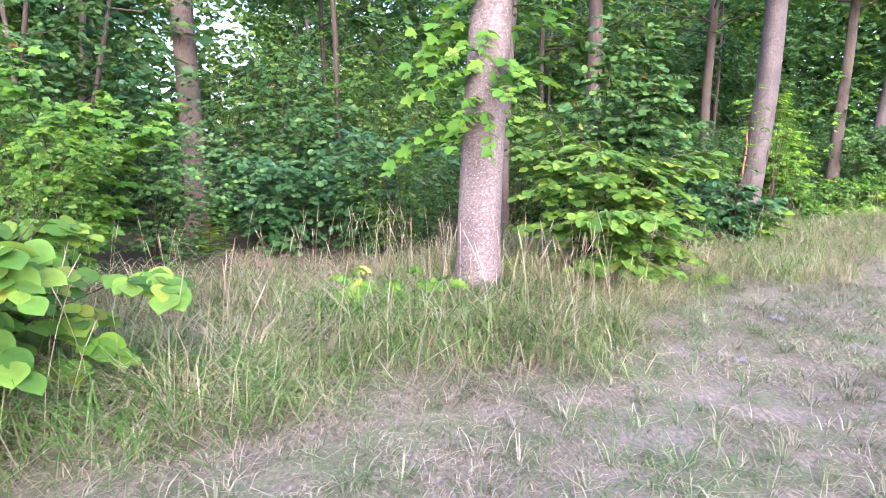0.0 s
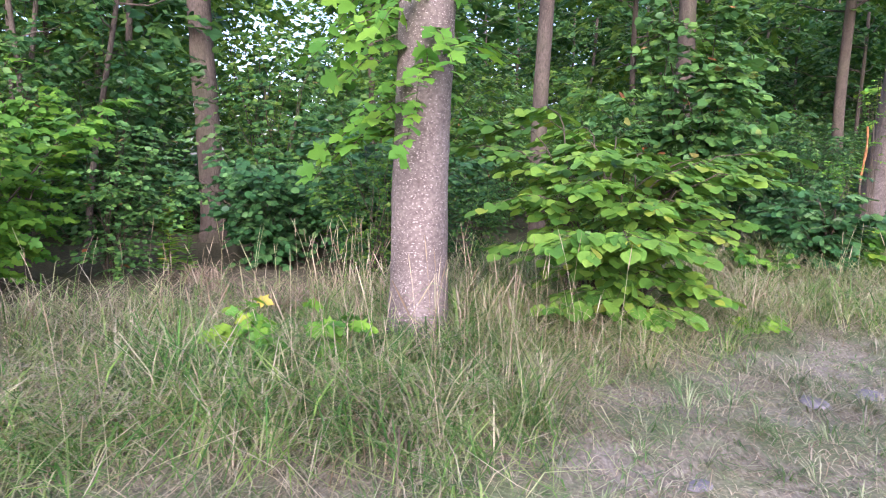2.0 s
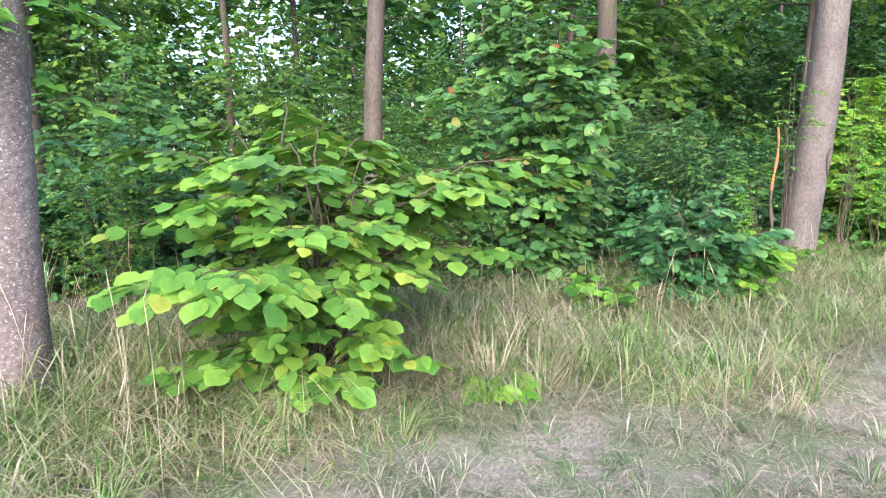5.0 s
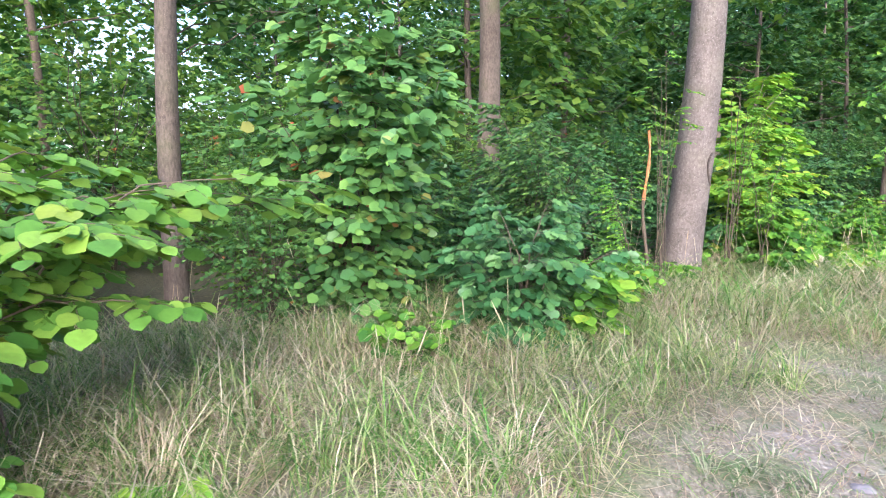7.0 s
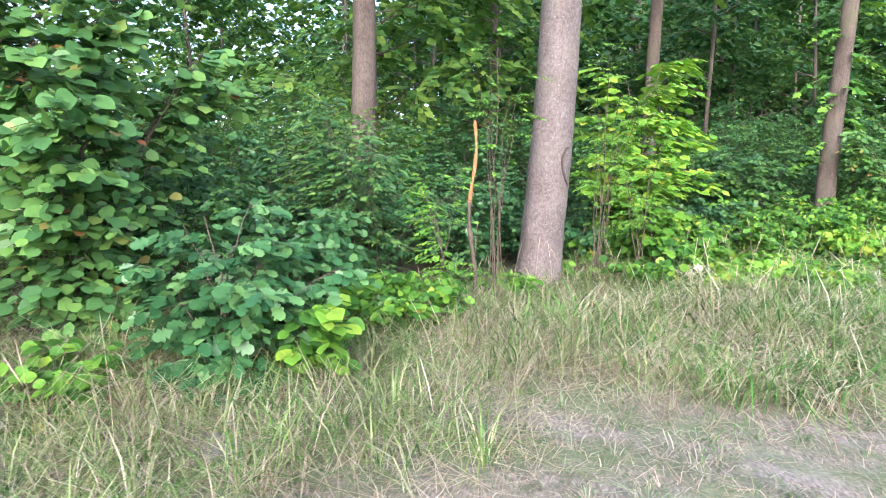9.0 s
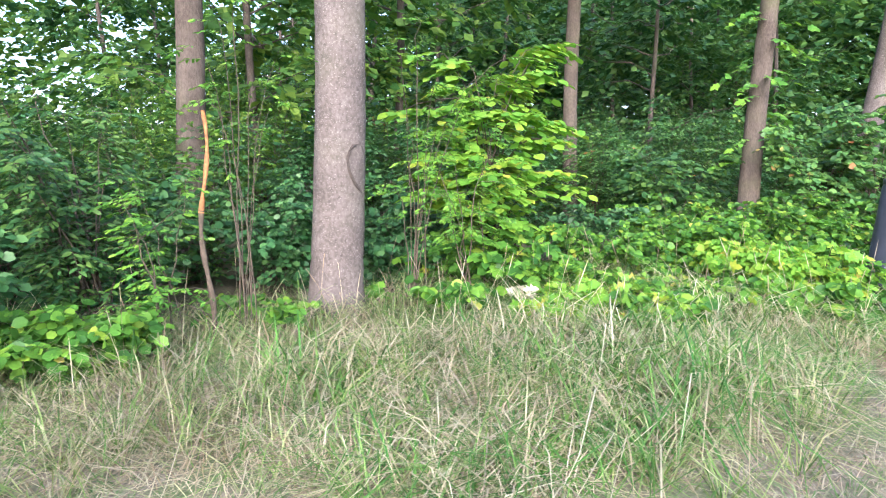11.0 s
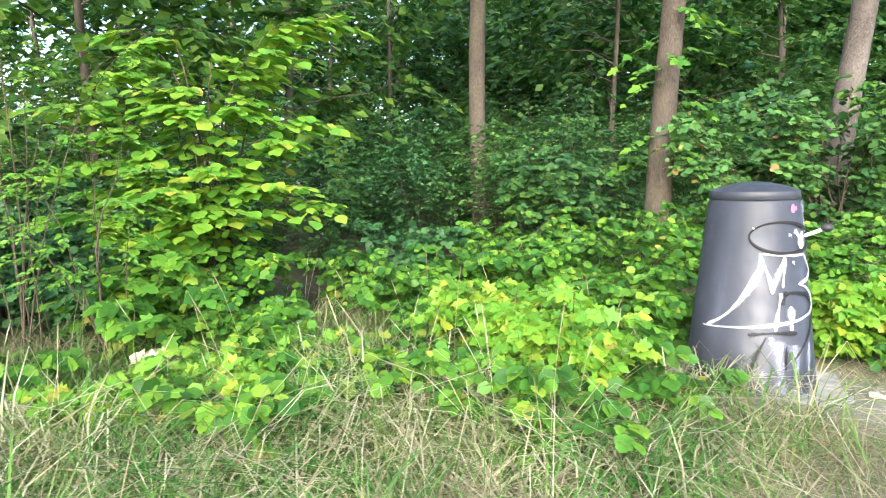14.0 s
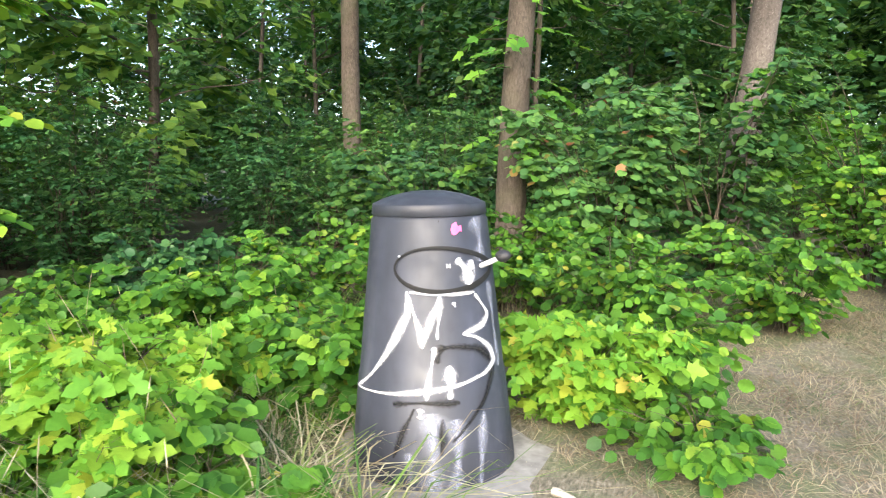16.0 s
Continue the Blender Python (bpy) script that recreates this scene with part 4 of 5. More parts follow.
# ---- the bin ----
def lathe(profile, sides, closed=True):
    """A turned shape from (radius, height) pairs; the last ring is closed."""
    r, z = np.array(profile).T
    a = np.arange(sides) * 2 * np.pi / sides
    v = np.stack([r[:, None] * np.cos(a), r[:, None] * np.sin(a), np.broadcast_to(z[:, None], (len(r), sides))], -1).reshape(-1, 3)
    i = np.arange(len(r) * sides).reshape(len(r), sides)
    f = np.stack([i[:-1], np.roll(i[:-1], -1, 1), np.roll(i[1:], -1, 1), i[1:]], -1).reshape(-1, 4)
    return v, [f, i[-1:]] if closed else [f]


def plastic_material():
    m, t, b = material("grey_plastic")
    scuffs = fine_noise(t, 7.0, 6.0, stretch=(1, 1, 0.3))
    col = ramp(t, scuffs, [(0.3, (0.022, 0.025, 0.036)), (0.6, (0.038, 0.042, 0.060)), (0.8, (0.072, 0.078, 0.105))])
    t.links.new(col, b.inputs["Base Color"])
    t.links.new(ramp(t, fine_noise(t, 14.0, 5.0), [(0.3, (0.4,) * 3), (0.75, (0.66,) * 3)]), b.inputs["Roughness"])
    bump(t, b, fine_noise(t, 90.0, 3.0), 0.08, 0.002)
    return m


PLASTIC = plastic_material()


def spray(m, cover=1.0):
    """Makes a paint thin out in a mist towards the edge of its line."""
    t = m.node_tree
    edge = t.nodes.new("ShaderNodeAttribute")
    edge.attribute_name = "edge"
    mist = t.nodes.new("ShaderNodeMath")
    mist.operation = "MULTIPLY_ADD"
    t.links.new(fine_noise(t, 120.0, 4.0), mist.inputs[0])
    mist.inputs[1].default_value = 0.9
    t.links.new(edge.outputs["Fac"], mist.inputs[2])
    span = node(t, "ShaderNodeMapRange", From_Min=0.35, From_Max=1.4, To_Min=cover, To_Max=0.0)
    span.interpolation_type = "SMOOTHSTEP"
    t.links.new(mist.outputs[0], span.inputs["Value"])
    t.links.new(span.outputs["Result"], t.nodes["Principled BSDF"].inputs["Alpha"])
    return m


WHITE_PAINT = spray(plain("white_spray_paint", (0.66, 0.68, 0.78), 0.6, 0.08, 60, 0.05))
THIN_PAINT = spray(plain("thin_grey_white_paint", (0.42, 0.45, 0.58), 0.6, 0.3, 22, 0.05), 0.42)
BLACK_PAINT = spray(plain("black_spray_paint", (0.006, 0.006, 0.008), 0.6, 0.2, 60, 0.05), 1.0)
BLACK_RING = plain("black_paint_line", (0.005, 0.005, 0.006), 0.8, 0.2, 60, 0.05)
LEVER_WHITE = plain("white_lever", (0.6, 0.6, 0.64), 0.5, 0.1, 50, 0.05)
PINK = plain("pink_sticker", (0.75, 0.13, 0.35), 0.5, 0.25, 70, 0.0)
BLACK_KNOB = plain("black_rubber", (0.025, 0.025, 0.03), 0.6, 0.2, 50, 0.1)
DRIFT = plain("bleached_wood", (0.42, 0.38, 0.32), 0.9, 0.3, 50, 0.4)
CONCRETE = plain("pale_concrete", (0.27, 0.26, 0.25), 0.9, 0.3, 14, 0.7)
BIN = (11.5, 15.72)
TOP, R_LOW, R_TOP = 1.19, 0.386, 0.258
litter_bin = thing("litter_bin", (BIN[0], BIN[1], -0.075), "tall conical grey plastic bin sprayed with white graffiti", "bin")


def side_radius(z):
    return R_LOW + (R_TOP - R_LOW) * z / TOP


v, f = lathe([(R_LOW + 0.0, 0.0), (side_radius(0.45), 0.45), (side_radius(0.455) - 0.004, 0.455), (side_radius(1.12) - 0.004, 1.12), (side_radius(1.13) - 0.009, 1.128), (side_radius(1.14) - 0.009, 1.138)], 96)
part_of("body", mesh_of("bin_body", v, f, PLASTIC), litter_bin)
v, f = lathe([(R_TOP - 0.004, 1.14), (R_TOP + 0.001, 1.143), (R_TOP - 0.004, 1.184), (R_TOP - 0.007, 1.1885), (R_TOP - 0.014, 1.191), (R_TOP - 0.05, 1.207), (R_TOP - 0.11, 1.224), (0.08, 1.237), (0.02, 1.24)], 96)
part_of("lid", mesh_of("bin_lid", v, f, PLASTIC), litter_bin, "low domed grey plastic lid")
v, f = lathe([(R_LOW - 0.02, -0.02), (R_LOW + 0.045, -0.02), (R_LOW + 0.05, 0.0), (R_LOW + 0.035, 0.018), (R_LOW + 0.002, 0.022)], 96, False)
part_of("flange", mesh_of("bin_flange", v, f, CONCRETE), litter_bin, "chipped pale foot ring")
for k in range(8):
    bv_, bf_ = lathe([(0.018, 0.0), (0.018, 0.016), (0.012, 0.022)], 6)
    a = k * math.pi / 4 + 0.2
    bolt = part_of("bolt", mesh_of("bin_bolt", bv_, bf_, BLACK_KNOB), litter_bin)
    bolt.location = ((R_LOW + 0.025) * math.cos(a), (R_LOW + 0.025) * math.sin(a), 0.016)
FACE = radians(-70.6)


def on_side(s, z, proud):
    """A place on the bin's side: s from -1 to 1 across its front, z up."""
    a = FACE + np.arcsin(np.clip(s, -0.999, 0.999))
    r = side_radius(z) + proud
    return np.stack([r * np.cos(a), r * np.sin(a), z], -1), a


def stroke(name, points, width, mat, proud, label="", fade=0.5):
    """A sprayed line along the bin's side, with a width that swells and thins."""
    pts = np.array(points, float)
    n = 8 * (len(pts) - 1) + 1
    k = np.arange(len(pts))
    t = np.linspace(0, len(pts) - 1, n)
    c = np.stack([np.interp(t, k, pts[:, i]) for i in (0, 1)], -1)
    for _ in range(4):
        c[1:-1] = 0.25 * c[:-2] + 0.5 * c[1:-1] + 0.25 * c[2:]
    place, a = on_side(c[:, 0], c[:, 1], proud)
    tan = unit(np.gradient(place, axis=0))
    out = np.stack([np.cos(a), np.sin(a), np.full(n, 0.1)], -1)
    side = unit(np.cross(tan, out))
    q = np.linspace(0, 1, n)
    w = 1.45 * width * (0.75 + 0.35 * np.sin(q * 7 + width * 900)) * np.clip(np.minimum(q, 1 - q) * n * 0.4 + 1 - fade, 0, 1)
    rows = np.stack([place - side * w[:, None] * 0.5 - out * 0.0012, place + out * 0.0006, place + side * w[:, None] * 0.5 - out * 0.0012], 1).reshape(-1, 3)
    i = np.arange(n).reshape(-1, 1) * 3
    f = np.concatenate([np.concatenate([i[:-1] + j, i[:-1] + j + 1, i[1:] + j + 1, i[1:] + j], 1) for j in (0, 1)])
    me_ = mesh_of("stroke", rows, [f], mat)
    me_.attributes.new("edge", "FLOAT", "POINT").data.foreach_set("value", np.tile(np.array((1.0, 0.0, 1.0), np.float32), n))
    return part_of(name, me_, litter_bin, label)


# thin wash and drips, then black, then white
for pts, w in (([(-0.01, 0.36), (0.0, 0.174), (-0.04, 0.018)], 0.12), ([(0.62, 0.34), (0.57, 0.206), (0.52, 0.04)], 0.055), ([(0.70, 1.13), (0.77, 1.044), (0.74, 0.95)], 0.085), ([(0.28, 0.33), (0.28, 0.166), (0.23, 0.019)], 0.085),
               ([(-0.28, 0.2), (-0.26, 0.1), (-0.24, 0.02)], 0.05), ([(0.84, 0.86), (0.86, 0.7), (0.87, 0.5)], 0.05)):
    stroke("paint_wash", pts, w, THIN_PAINT, 0.0025, "thin drips of pale paint")
for pts, w in (([(-0.02, 0.607), (0.26, 0.625), (0.60, 0.606), (0.78, 0.547), (0.77, 0.481), (0.64, 0.388), (0.43, 0.307), (0.22, 0.239)], 0.040), ([(-0.48, 0.389), (-0.14, 0.404), (0.33, 0.394)], 0.030),
               ([(-0.22, 0.378), (-0.35, 0.284), (-0.46, 0.171)], 0.032), ([(0.14, 0.633), (0.06, 0.56)], 0.036), ([(0.12, 0.338), (0.09, 0.191)], 0.040)):
    stroke("black_stroke", pts, w, BLACK_PAINT, 0.0045, "soft black spray line")
ring_pts = [(math.sin(math.asin(0.30 + 0.665 * math.cos(a)) - 0.171), 0.93 + 0.089 * math.sin(a) - 0.008 * math.cos(a)) for a in np.linspace(0, 2 * math.pi, 30)]
stroke("black_ring", ring_pts, 0.016, BLACK_RING, 0.0055, "black sprayed oval", 0.0)
for pts, w in (([(-0.33, 0.847), (-0.30, 0.764), (-0.43, 0.68), (-0.61, 0.573), (-0.77, 0.49), (-0.94, 0.418)], 0.034), ([(-0.97, 0.41), (-0.74, 0.422), (-0.45, 0.432), (-0.20, 0.444), (0.09, 0.455), (0.42, 0.472), (0.65, 0.493)], 0.021),
               ([(-0.31, 0.83), (-0.23, 0.756), (-0.14, 0.682), (-0.12, 0.621)], 0.026), ([(-0.12, 0.621), (-0.04, 0.709), (0.05, 0.773), (0.12, 0.827)], 0.028), ([(0.13, 0.827), (0.10, 0.744), (0.07, 0.656)], 0.023),
               ([(-0.29, 0.844), (0.03, 0.832), (0.34, 0.831), (0.61, 0.831)], 0.014), ([(0.61, 0.824), (0.70, 0.781), (0.78, 0.734), (0.69, 0.691), (0.41, 0.669)], 0.026),
               ([(0.41, 0.669), (0.61, 0.647), (0.76, 0.596), (0.81, 0.535), (0.68, 0.495), (0.42, 0.476)], 0.027), ([(0.04, 0.625), (-0.01, 0.543), (-0.08, 0.414)], 0.025), ([(0.22, 0.548), (0.22, 0.483), (0.21, 0.415)], 0.046),
               ([(-0.14, 0.38), (-0.15, 0.34)], 0.030), ([(0.38, 0.971), (0.52, 0.925), (0.55, 0.864)], 0.055), ([(0.62, 0.96), (0.52, 0.90)], 0.040), ([(0.30, 0.80), (0.33, 0.78)], 0.017)):
    stroke("white_stroke", pts, w * 1.2, WHITE_PAINT, 0.0065, "white spray line")
stroke("white_dab", [(0.23, 0.946), (0.29, 0.945)], 0.022, WHITE_PAINT, 0.0065, "", 0.0)
stroke("white_dab", [(-0.47, 0.985), (-0.43, 0.985)], 0.012, WHITE_PAINT, 0.0065, "", 0.0)
stroke("sticker", [(0.33, 1.098), (0.41, 1.09), (0.49, 1.092)], 0.034, PINK, 0.004, "small torn pink sticker", 0.3)
stroke("black_hole", [(0.13, 1.123), (0.145, 1.123)], 0.012, BLACK_PAINT, 0.003, "", 0.0)
p0, a0 = on_side(np.array([0.76]), np.array([0.93]), 0.0)
arm = np.array([p0[0], p0[0] + np.array((math.cos(a0[0]) * 0.06, math.sin(a0[0]) * 0.06, 0.025)), p0[0] + np.array((math.cos(a0[0]) * 0.115, math.sin(a0[0]) * 0.115, 0.05))])
tv, tf = tubes(arm[None], np.full((1, 3), 0.011), 12)
lever = part_of("lever", mesh_of("bin_lever", tv, [tf], LEVER_WHITE), litter_bin, "white lever with a black knob")
bm = bmesh.new()
bmesh.ops.create_uvsphere(bm, u_segments=20, v_segments=12, radius=0.029, matrix=Matrix.Translation(arm[-1]) @ Matrix.Diagonal((1.15, 1.15, 0.85, 1)))
me = bpy.data.meshes.new("knob")
bm.to_mesh(me)
bm.free()
me.materials.append(BLACK_KNOB)
part_of("knob", me, lever, "black rubber knob")

litter_bin.scale = (1.066, 1.066, 1.105)

# pad under the bin, broken at its edge
sl = np.random.default_rng(21)
ang = np.linspace(0, 2 * np.pi, 72, endpoint=False)
edge_r = 0.56 + 0.05 * np.sin(3 * ang + 1) + 0.03 * np.sin(7 * ang) + sl.normal(0, 0.008, 72) + 0.12 * np.exp(-((np.angle(np.exp(1j * (ang + 0.5)))) / 0.5) ** 2)
v = np.concatenate([np.stack([edge_r * s * np.cos(ang), edge_r * s * np.sin(ang), np.full(72, z)], -1) for s, z in ((1.03, -0.06), (1.0, 0.022), (0.96, 0.03), (0.3, 0.031))])
i = np.arange(288).reshape(4, 72)
f = np.stack([i[:-1], np.roll(i[:-1], -1, 1), np.roll(i[1:], -1, 1), i[1:]], -1).reshape(-1, 4)
pad = tagged(new("concrete_pad", mesh_of("concrete_pad", v, [f, i[-1:]], CONCRETE, False)), "rough pale concrete pad under the bin", "pad")
pad.location = (BIN[0], BIN[1], float(rise(*BIN)) - 0.012)
q = np.linspace(0, 1, 12)
for x, y, long, turn in ((12.25, 15.38, 0.26, -0.55), (10.98, 15.4, 0.30, 0.35)):
    stick = thing("stick", (x, y, float(rise(x, y)) + 0.012), "bleached stick lying on dusty soil", "stick", "sticks by the bin")
    tv, tf = tubes(np.stack([(q - 0.5) * long, 0.02 * np.sin(q * 5), 0.006 * np.cos(q * 6)], -1)[None], (0.017 * (1.1 - 0.5 * q) * (1 + 0.12 * np.sin(q * 19)))[None], 7)
    part_of("wood", mesh_of("stick", tv, [tf], DRIFT), stick)
    stick.rotation_euler = (0, 0, turn)

# ---- grass ----


def clumps(x, y, s):
    return 0.5 + 0.25 * (np.sin(x * s + 1.3 * np.sin(y * s * 0.7)) + np.sin(y * s * 1.17 + 1.7 * np.sin(x * s * 0.6)))


def verge_edge(u):
    return 2.35 + 0.3 * np.sin(u * 1.3) + 0.22 * np.sin(u * 2.9 + 1) - 1.0 * np.clip((u - 11) / 2.5, 0, 1) + 2.85 * np.clip((u - 17.6) / 1.2, 0, 1)


def clear_of_pad(x, y, r=0.62):
    return (np.hypot(x - BIN[0], y - BIN[1]) > r) & (np.hypot((x - BIN[0] - 0.55) / 1.0, (y - BIN[1] + 0.45) / 0.75) > 0.62)


def swath(name, label, mat, n, u0, u1, v0, v1, tall, wide, bent, flop, keep, seed):
    g = np.random.default_rng(seed)
    x, y, u, v = scatter(g, n, u0, u1, v0, v1)
    k = (g.uniform(0, 1, n) < keep(x, y, u, v)) & clear_of_pad(x, y) & (np.hypot(x - 0.77, y - 6.64) > 0.2) & (np.hypot(x - 6.07, y - 14.0) > 0.24)
    x, y, u, v = x[k], y[k], u[k], v[k]
    m = len(x)
    h = g.uniform(*tall, m) * (0.55 + 0.75 * clumps(x, y, 2.3)) * np.clip((v - verge_edge(u)) * 0.55 + 0.55, 0.4, 1.0)
    bv_, bf_ = blades(g, x, y, h, g.uniform(*wide, m), g.uniform(*bent, m), flop, tall[1] < 0.2)
    return tagged(new(name, mesh_of(name, bv_, [bf_], mat)), label, "grass", kind="stuff")


def inside(x, y, u, v):
    return np.clip((v - verge_edge(u)) / 0.6, 0, 1) * np.clip((6.6 - v) / 1.0, 0, 1)


swath("tall_grass", "long green verge grass with arching blades", GRASS, 70000, -4, 24, 1.5, 6.4, (0.2, 0.62), (0.004, 0.009), (0.5, 1.4), 0.2,
      lambda x, y, u, v: inside(x, y, u, v) * (0.35 + 0.65 * clumps(x, y, 1.7)) * np.where(u > 12, 0.45, np.where(u > 6, 0.75, 1.0)), 12)
swath("dry_tall_grass", "tall bleached grass among the green", STRAW, 62000, -4, 24, 1.6, 6.2, (0.2, 0.66), (0.0025, 0.006), (0.4, 1.5), 0.3,
      lambda x, y, u, v: inside(x, y, u, v) * (0.25 + 0.75 * clumps(x + 3, y, 1.4)) * np.where(u > 9.5, 0.55, 1.0), 13)
swath("worn_grass", "short trodden grass, half dried", TURF, 85000, -3, 26, -1.4, 3.6, (0.06, 0.22), (0.003, 0.008), (0.5, 1.3), 0.5,
      lambda x, y, u, v: 0.25 + 0.75 * clumps(x, y + 2, 2.1), 14)
swath("hay", "long flattened strands of dry grass", STRAW, 76000, -3, 26, -1.2, 4.5, (0.15, 0.46), (0.002, 0.005), (0.9, 1.3), 0.9,
      lambda x, y, u, v: np.clip((u - 4) / 6, 0.06, 1) * (0.12 + 0.88 * clumps(x, y, 1.2) ** 2 * (0.5 + 0.5 * (u > 8)) + 0.9 * ((u > 18) & (v > 1))), 15)
swath("short_hay", "short broken bits of dry grass on trodden turf", TURF_DRY, 120000, -3, 10, -1.2, 3.6, (0.04, 0.17), (0.003, 0.0065), (0.7, 1.3), 0.6,
      lambda x, y, u, v: np.clip((10 - u) / 5, 0, 1) * (0.25 + 0.75 * clumps(x, y, 3.1)), 20)

swath("dead_hay", "pinkish-brown strands of dead grass lying flat", TAN, 34000, 7, 25, 0.2, 5.2, (0.12, 0.42), (0.002, 0.005), (0.8, 1.4), 0.8,
      lambda x, y, u, v: np.where(u > 17.5, (v > 0.8) * 0.9, np.clip(1.3 - np.abs(v - 1.5), 0, 1) * clumps(x, y, 1.1)), 17)

swath("long_dry_grass", "tall bleached grass leaning in front of the brambles", PALE_STRAW, 4600, 12.0, 17.6, 1.8, 4.0, (0.38, 0.8), (0.005, 0.009), (0.7, 1.7), 0.25,
      lambda x, y, u, v: inside(x, y, u, v) * (0.3 + 0.7 * clumps(x, y + 1, 2.0)), 18)
swath("long_green_grass", "tall green grass leaning in front of the brambles", FRESH, 5000, 12.0, 17.6, 1.8, 4.2, (0.35, 0.72), (0.006, 0.013), (0.6, 1.6), 0.25,
      lambda x, y, u, v: inside(x, y, u, v) * (0.3 + 0.7 * clumps(x + 2, y, 2.0)), 19)

swath("lush_grass", "long fresh green grass arching over the verge", FRESH, 9000, -3, 4.5, 2.4, 5.0, (0.32, 0.68), (0.005, 0.011), (0.7, 1.7), 0.25,
      lambda x, y, u, v: inside(x, y, u, v) * np.clip(1.6 - np.abs(v - 3.5), 0, 1) * np.clip((4.5 - u) / 2, 0, 1) * (0.3 + 0.7 * clumps(x, y, 1.9)), 22)

# tussocks: blades that spread from one root
def tussocks(name, label, mat, count, per, tall, wide, keep, seed, low_v=1.4):
    g = np.random.default_rng(seed)
    x, y, u, v = scatter(g, count, -4, 19, low_v, 5.6)
    k = (g.uniform(0, 1, count) < keep(x, y, u, v)) & clear_of_pad(x, y, 0.75)
    x, y, u, v = x[k], y[k], u[k], v[k]
    m = len(x)
    size = g.uniform(*tall, m) * np.where(u > 12.5, 1.2, 1.0)
    rep = lambda a: np.repeat(a, per)
    az = g.uniform(0, 6.28, m * per)
    wind = rep(g.uniform(0, 6.28, m))
    az = np.where(g.uniform(0, 1, m * per) < 0.45, wind + g.normal(0, 0.6, m * per), az)
    off = flat_way(az) * g.uniform(0, 0.06, (m * per, 1))
    bv_, bf_ = blades(g, rep(x) + off[:, 0], rep(y) + off[:, 1], rep(size) * g.uniform(0.45, 1.1, m * per), g.uniform(*wide, m * per), g.uniform(0.5, 1.7, m * per), 0.25, False, az)
    return tagged(new(name, mesh_of(name, bv_, [bf_], mat)), label, "grass", kind="stuff")


tussocks("grass_tussocks", "green arching tussocks of verge grass", GRASS, 1500, 34, (0.25, 0.62), (0.003, 0.0075), lambda x, y, u, v: inside(x, y, u, v) * (0.2 + 0.8 * clumps(x, y, 0.8)), 31)
tussocks("dry_tussocks", "bleached arching tussocks of verge grass", STRAW, 1200, 26, (0.25, 0.62), (0.002, 0.0055), lambda x, y, u, v: inside(x, y, u, v) * (0.2 + 0.8 * clumps(x + 5, y + 2, 0.9)), 32)
tussocks("low_tussocks", "small half-dry tufts in the trodden turf", TURF, 4600, 20, (0.08, 0.2), (0.0025, 0.006), lambda x, y, u, v: np.where(u < 9, 0.95, 0.5) * (v < verge_edge(u) + 0.3), 33, -0.8)

# seed heads on thin culms
g = np.random.default_rng(16)
x, y, u, v = scatter(g, 3600, -4, 22, 2.3, 6.4)
k = (g.uniform(0, 1, len(x)) < inside(x, y, u, v) * (0.25 + 0.75 * (clumps(x, y, 0.9) > 0.45)) * np.where(u < 5, 0.7, np.where((u > 12.5) & (u < 18.5), 0.16, 0.08))) & clear_of_pad(x, y)
x, y = x[k], y[k]
m = len(x)
h, az, ln = g.uniform(0.45, 0.85, m), g.uniform(0, 6.28, m), g.uniform(0.05, 0.35, m)
q = np.array((0, 0.45, 0.8, 1.0))
path = np.stack([x[:, None] + np.cos(az)[:, None] * (h * ln)[:, None] * q ** 2, y[:, None] + np.sin(az)[:, None] * (h * ln)[:, None] * q ** 2, rise(x, y)[:, None] + h[:, None] * q], -1)
v1, f1 = tubes(path, np.broadcast_to(np.array((0.0018, 0.0015, 0.0012, 0.0008)), (m, 4)), 3)
tipw = unit(path[:, 3] - path[:, 2])
head = path[:, 2][:, None] + (path[:, 3] - path[:, 2])[:, None] * np.array((0.1, 0.4, 0.75, 1.1))[None, :, None]
v2, f2 = tubes(head, np.broadcast_to(np.array((0.001, 0.0032, 0.0028, 0.0008)), (m, 4)) * g.uniform(0.6, 1.2, (m, 1)), 4)
tagged(new("seeding_grass", mesh_of("seeding_grass", np.concatenate([v1, v2]), [np.concatenate([f1, f2 + len(v1)])], STRAW)), "tall dry grass culms with seed heads", "grass", kind="stuff")

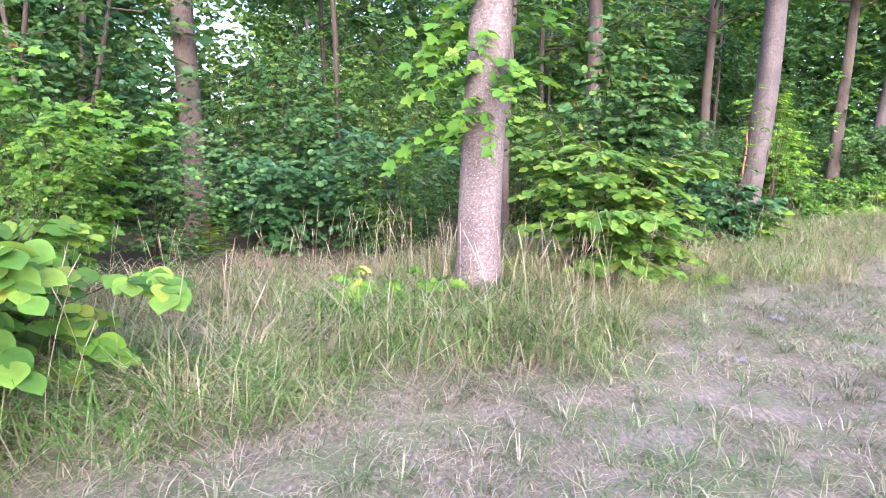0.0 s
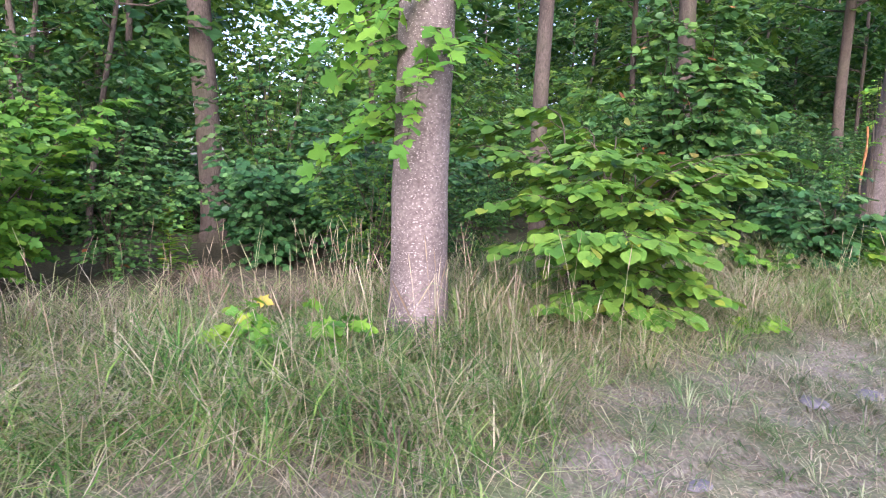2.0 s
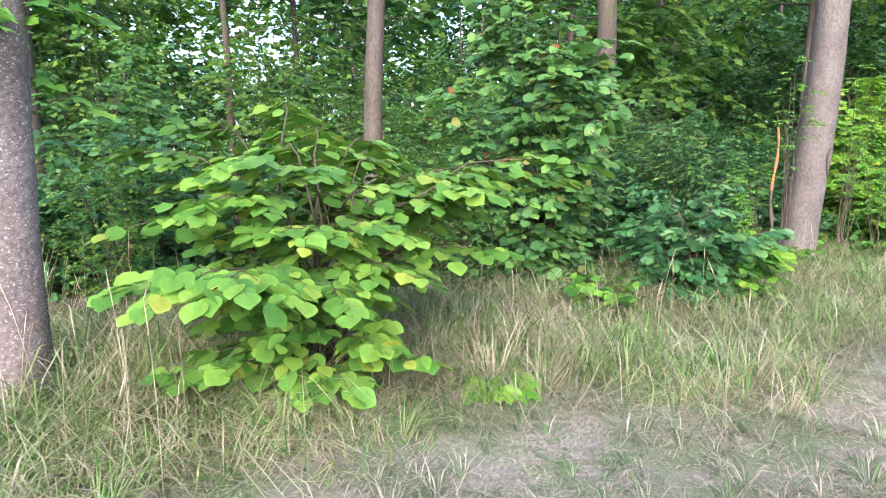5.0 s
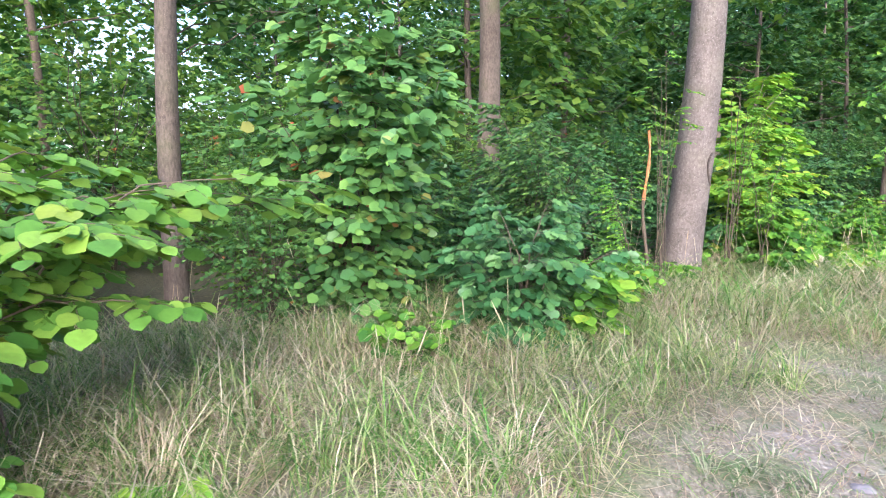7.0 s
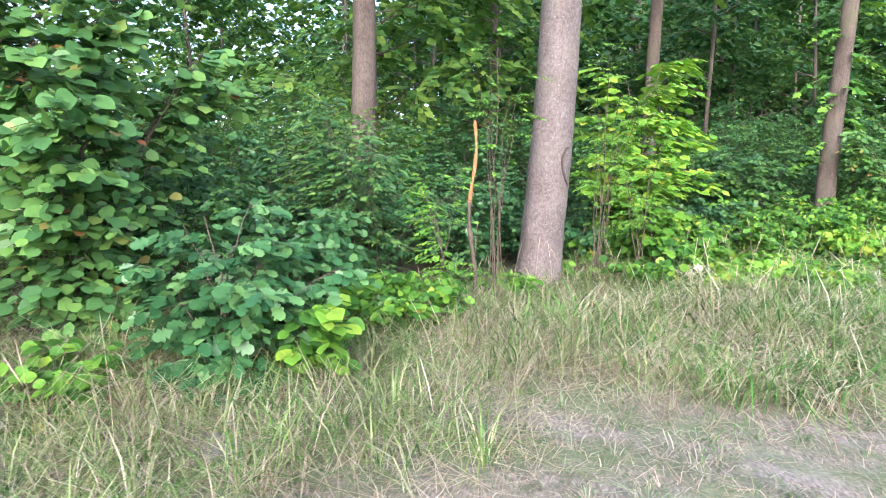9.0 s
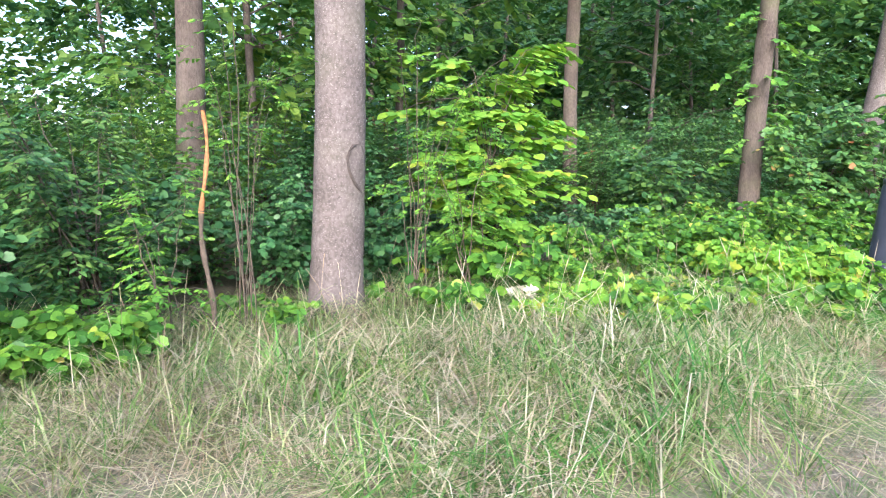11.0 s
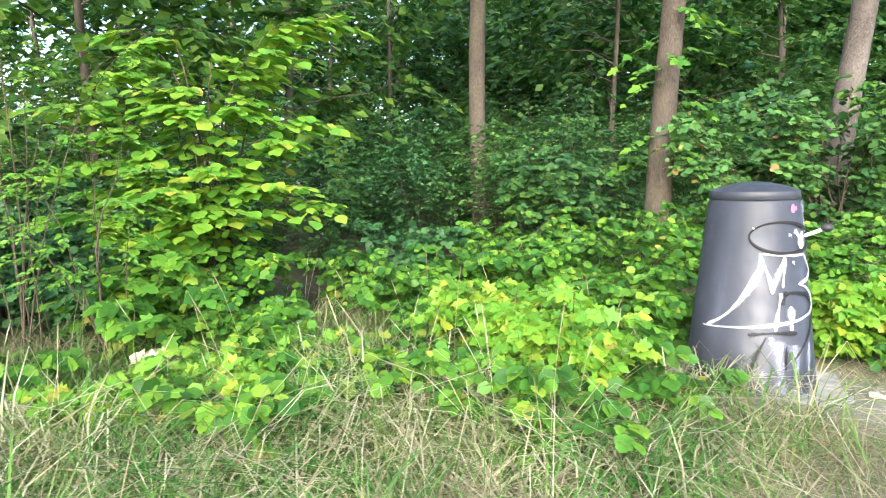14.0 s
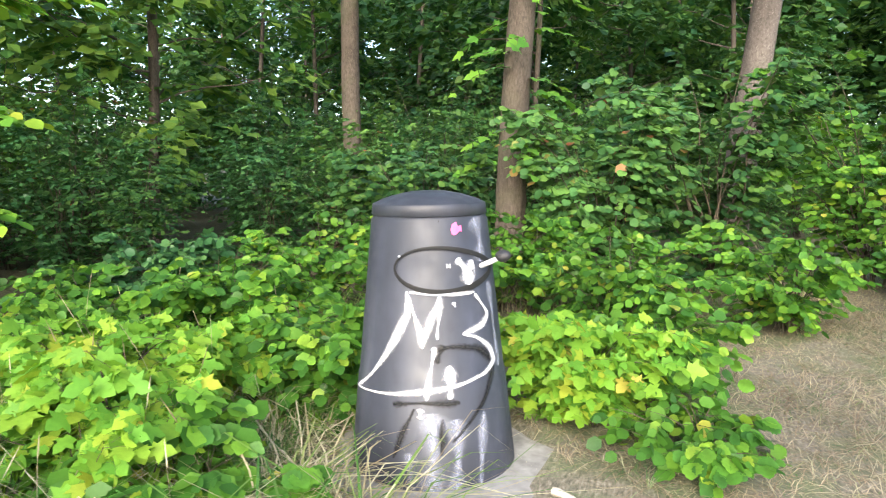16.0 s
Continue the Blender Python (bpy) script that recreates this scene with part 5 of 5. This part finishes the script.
# curved scar on the leaning trunk
def scar_on(tree_thing, path, radius, face, points, width, mat):
    pts = np.array(points, float)
    n = 8 * (len(pts) - 1) + 1
    t = np.linspace(0, len(pts) - 1, n)
    c = np.stack([np.interp(t, np.arange(len(pts)), pts[:, i]) for i in (0, 1)], -1)
    for _ in range(5):
        c[1:-1] = 0.25 * c[:-2] + 0.5 * c[1:-1] + 0.25 * c[2:]
    a = face + np.arcsin(c[:, 0])
    out = np.stack([np.cos(a), np.sin(a), 0 * a], -1)
    core = np.stack([np.interp(c[:, 1], path[:, 2], path[:, i]) for i in range(3)], -1)
    line = core + out * np.interp(c[:, 1], path[:, 2], radius)[:, None] * 1.0
    w = width * np.clip(np.minimum(np.linspace(0, 1, n), np.linspace(1, 0, n)) * 8, 0.25, 1)
    tv_, tf_ = tubes(line[None], w[None], 8)
    part_of("bark_scar", mesh_of("bark_scar", tv_, [tf_], mat), tree_thing, "dark curved scar in the bark")


SCAR = plain("dark_scar", (0.05, 0.04, 0.035), 0.95, 0.4, 40, 0.6)
scar_on(tree_e, path_e, r_e, math.atan2(9.63 - 14.0, 9.68 - 6.07), [(0.5, 1.62), (0.2, 1.60), (0.0, 1.50), (0.1, 1.38), (0.4, 1.27), (0.8, 1.18)], 0.013, SCAR)
scar_on(tree_e, path_e, r_e, math.atan2(9.63 - 14.0, 9.68 - 6.07), [(0.55, 1.62), (0.78, 1.55), (0.85, 1.48)], 0.012, SCAR)


# dead tufts that stand out by their tan colour
def dead_tuft(x, y, tall, count, seed):
    g_ = np.random.default_rng(seed)
    tuft = thing("dry_tuft", (x, y, 0.0), "tan dead tuft of collapsed grass in the verge", "grass tuft", "dead tufts")
    off = g_.normal(0, 0.07, (count, 2))
    bv_, bf_ = blades(g_, x + off[:, 0], y + off[:, 1], tall * g_.uniform(0.4, 1.1, count), g_.uniform(0.003, 0.006, count), g_.uniform(0.7, 1.8, count), 0.3)
    part_of("foliage", mesh_of("dead_tuft", bv_ - np.array((x, y, 0.0)), [bf_], TAN), tuft)


for i, (x, y, tall) in enumerate(((0.5, 5.3, 0.35), (-0.55, 7.0, 0.7), (-0.2, 7.2, 0.7), (10.6, 13.45, 0.32), (10.35, 13.2, 0.25), (6.6, 13.3, 0.45), (6.0, 13.2, 0.5), (3.3, 10.0, 0.4), (-1.9, 8.0, 0.5), (-1.5, 7.7, 0.5))):
    dead_tuft(x, y, tall, 130, 50 + i)
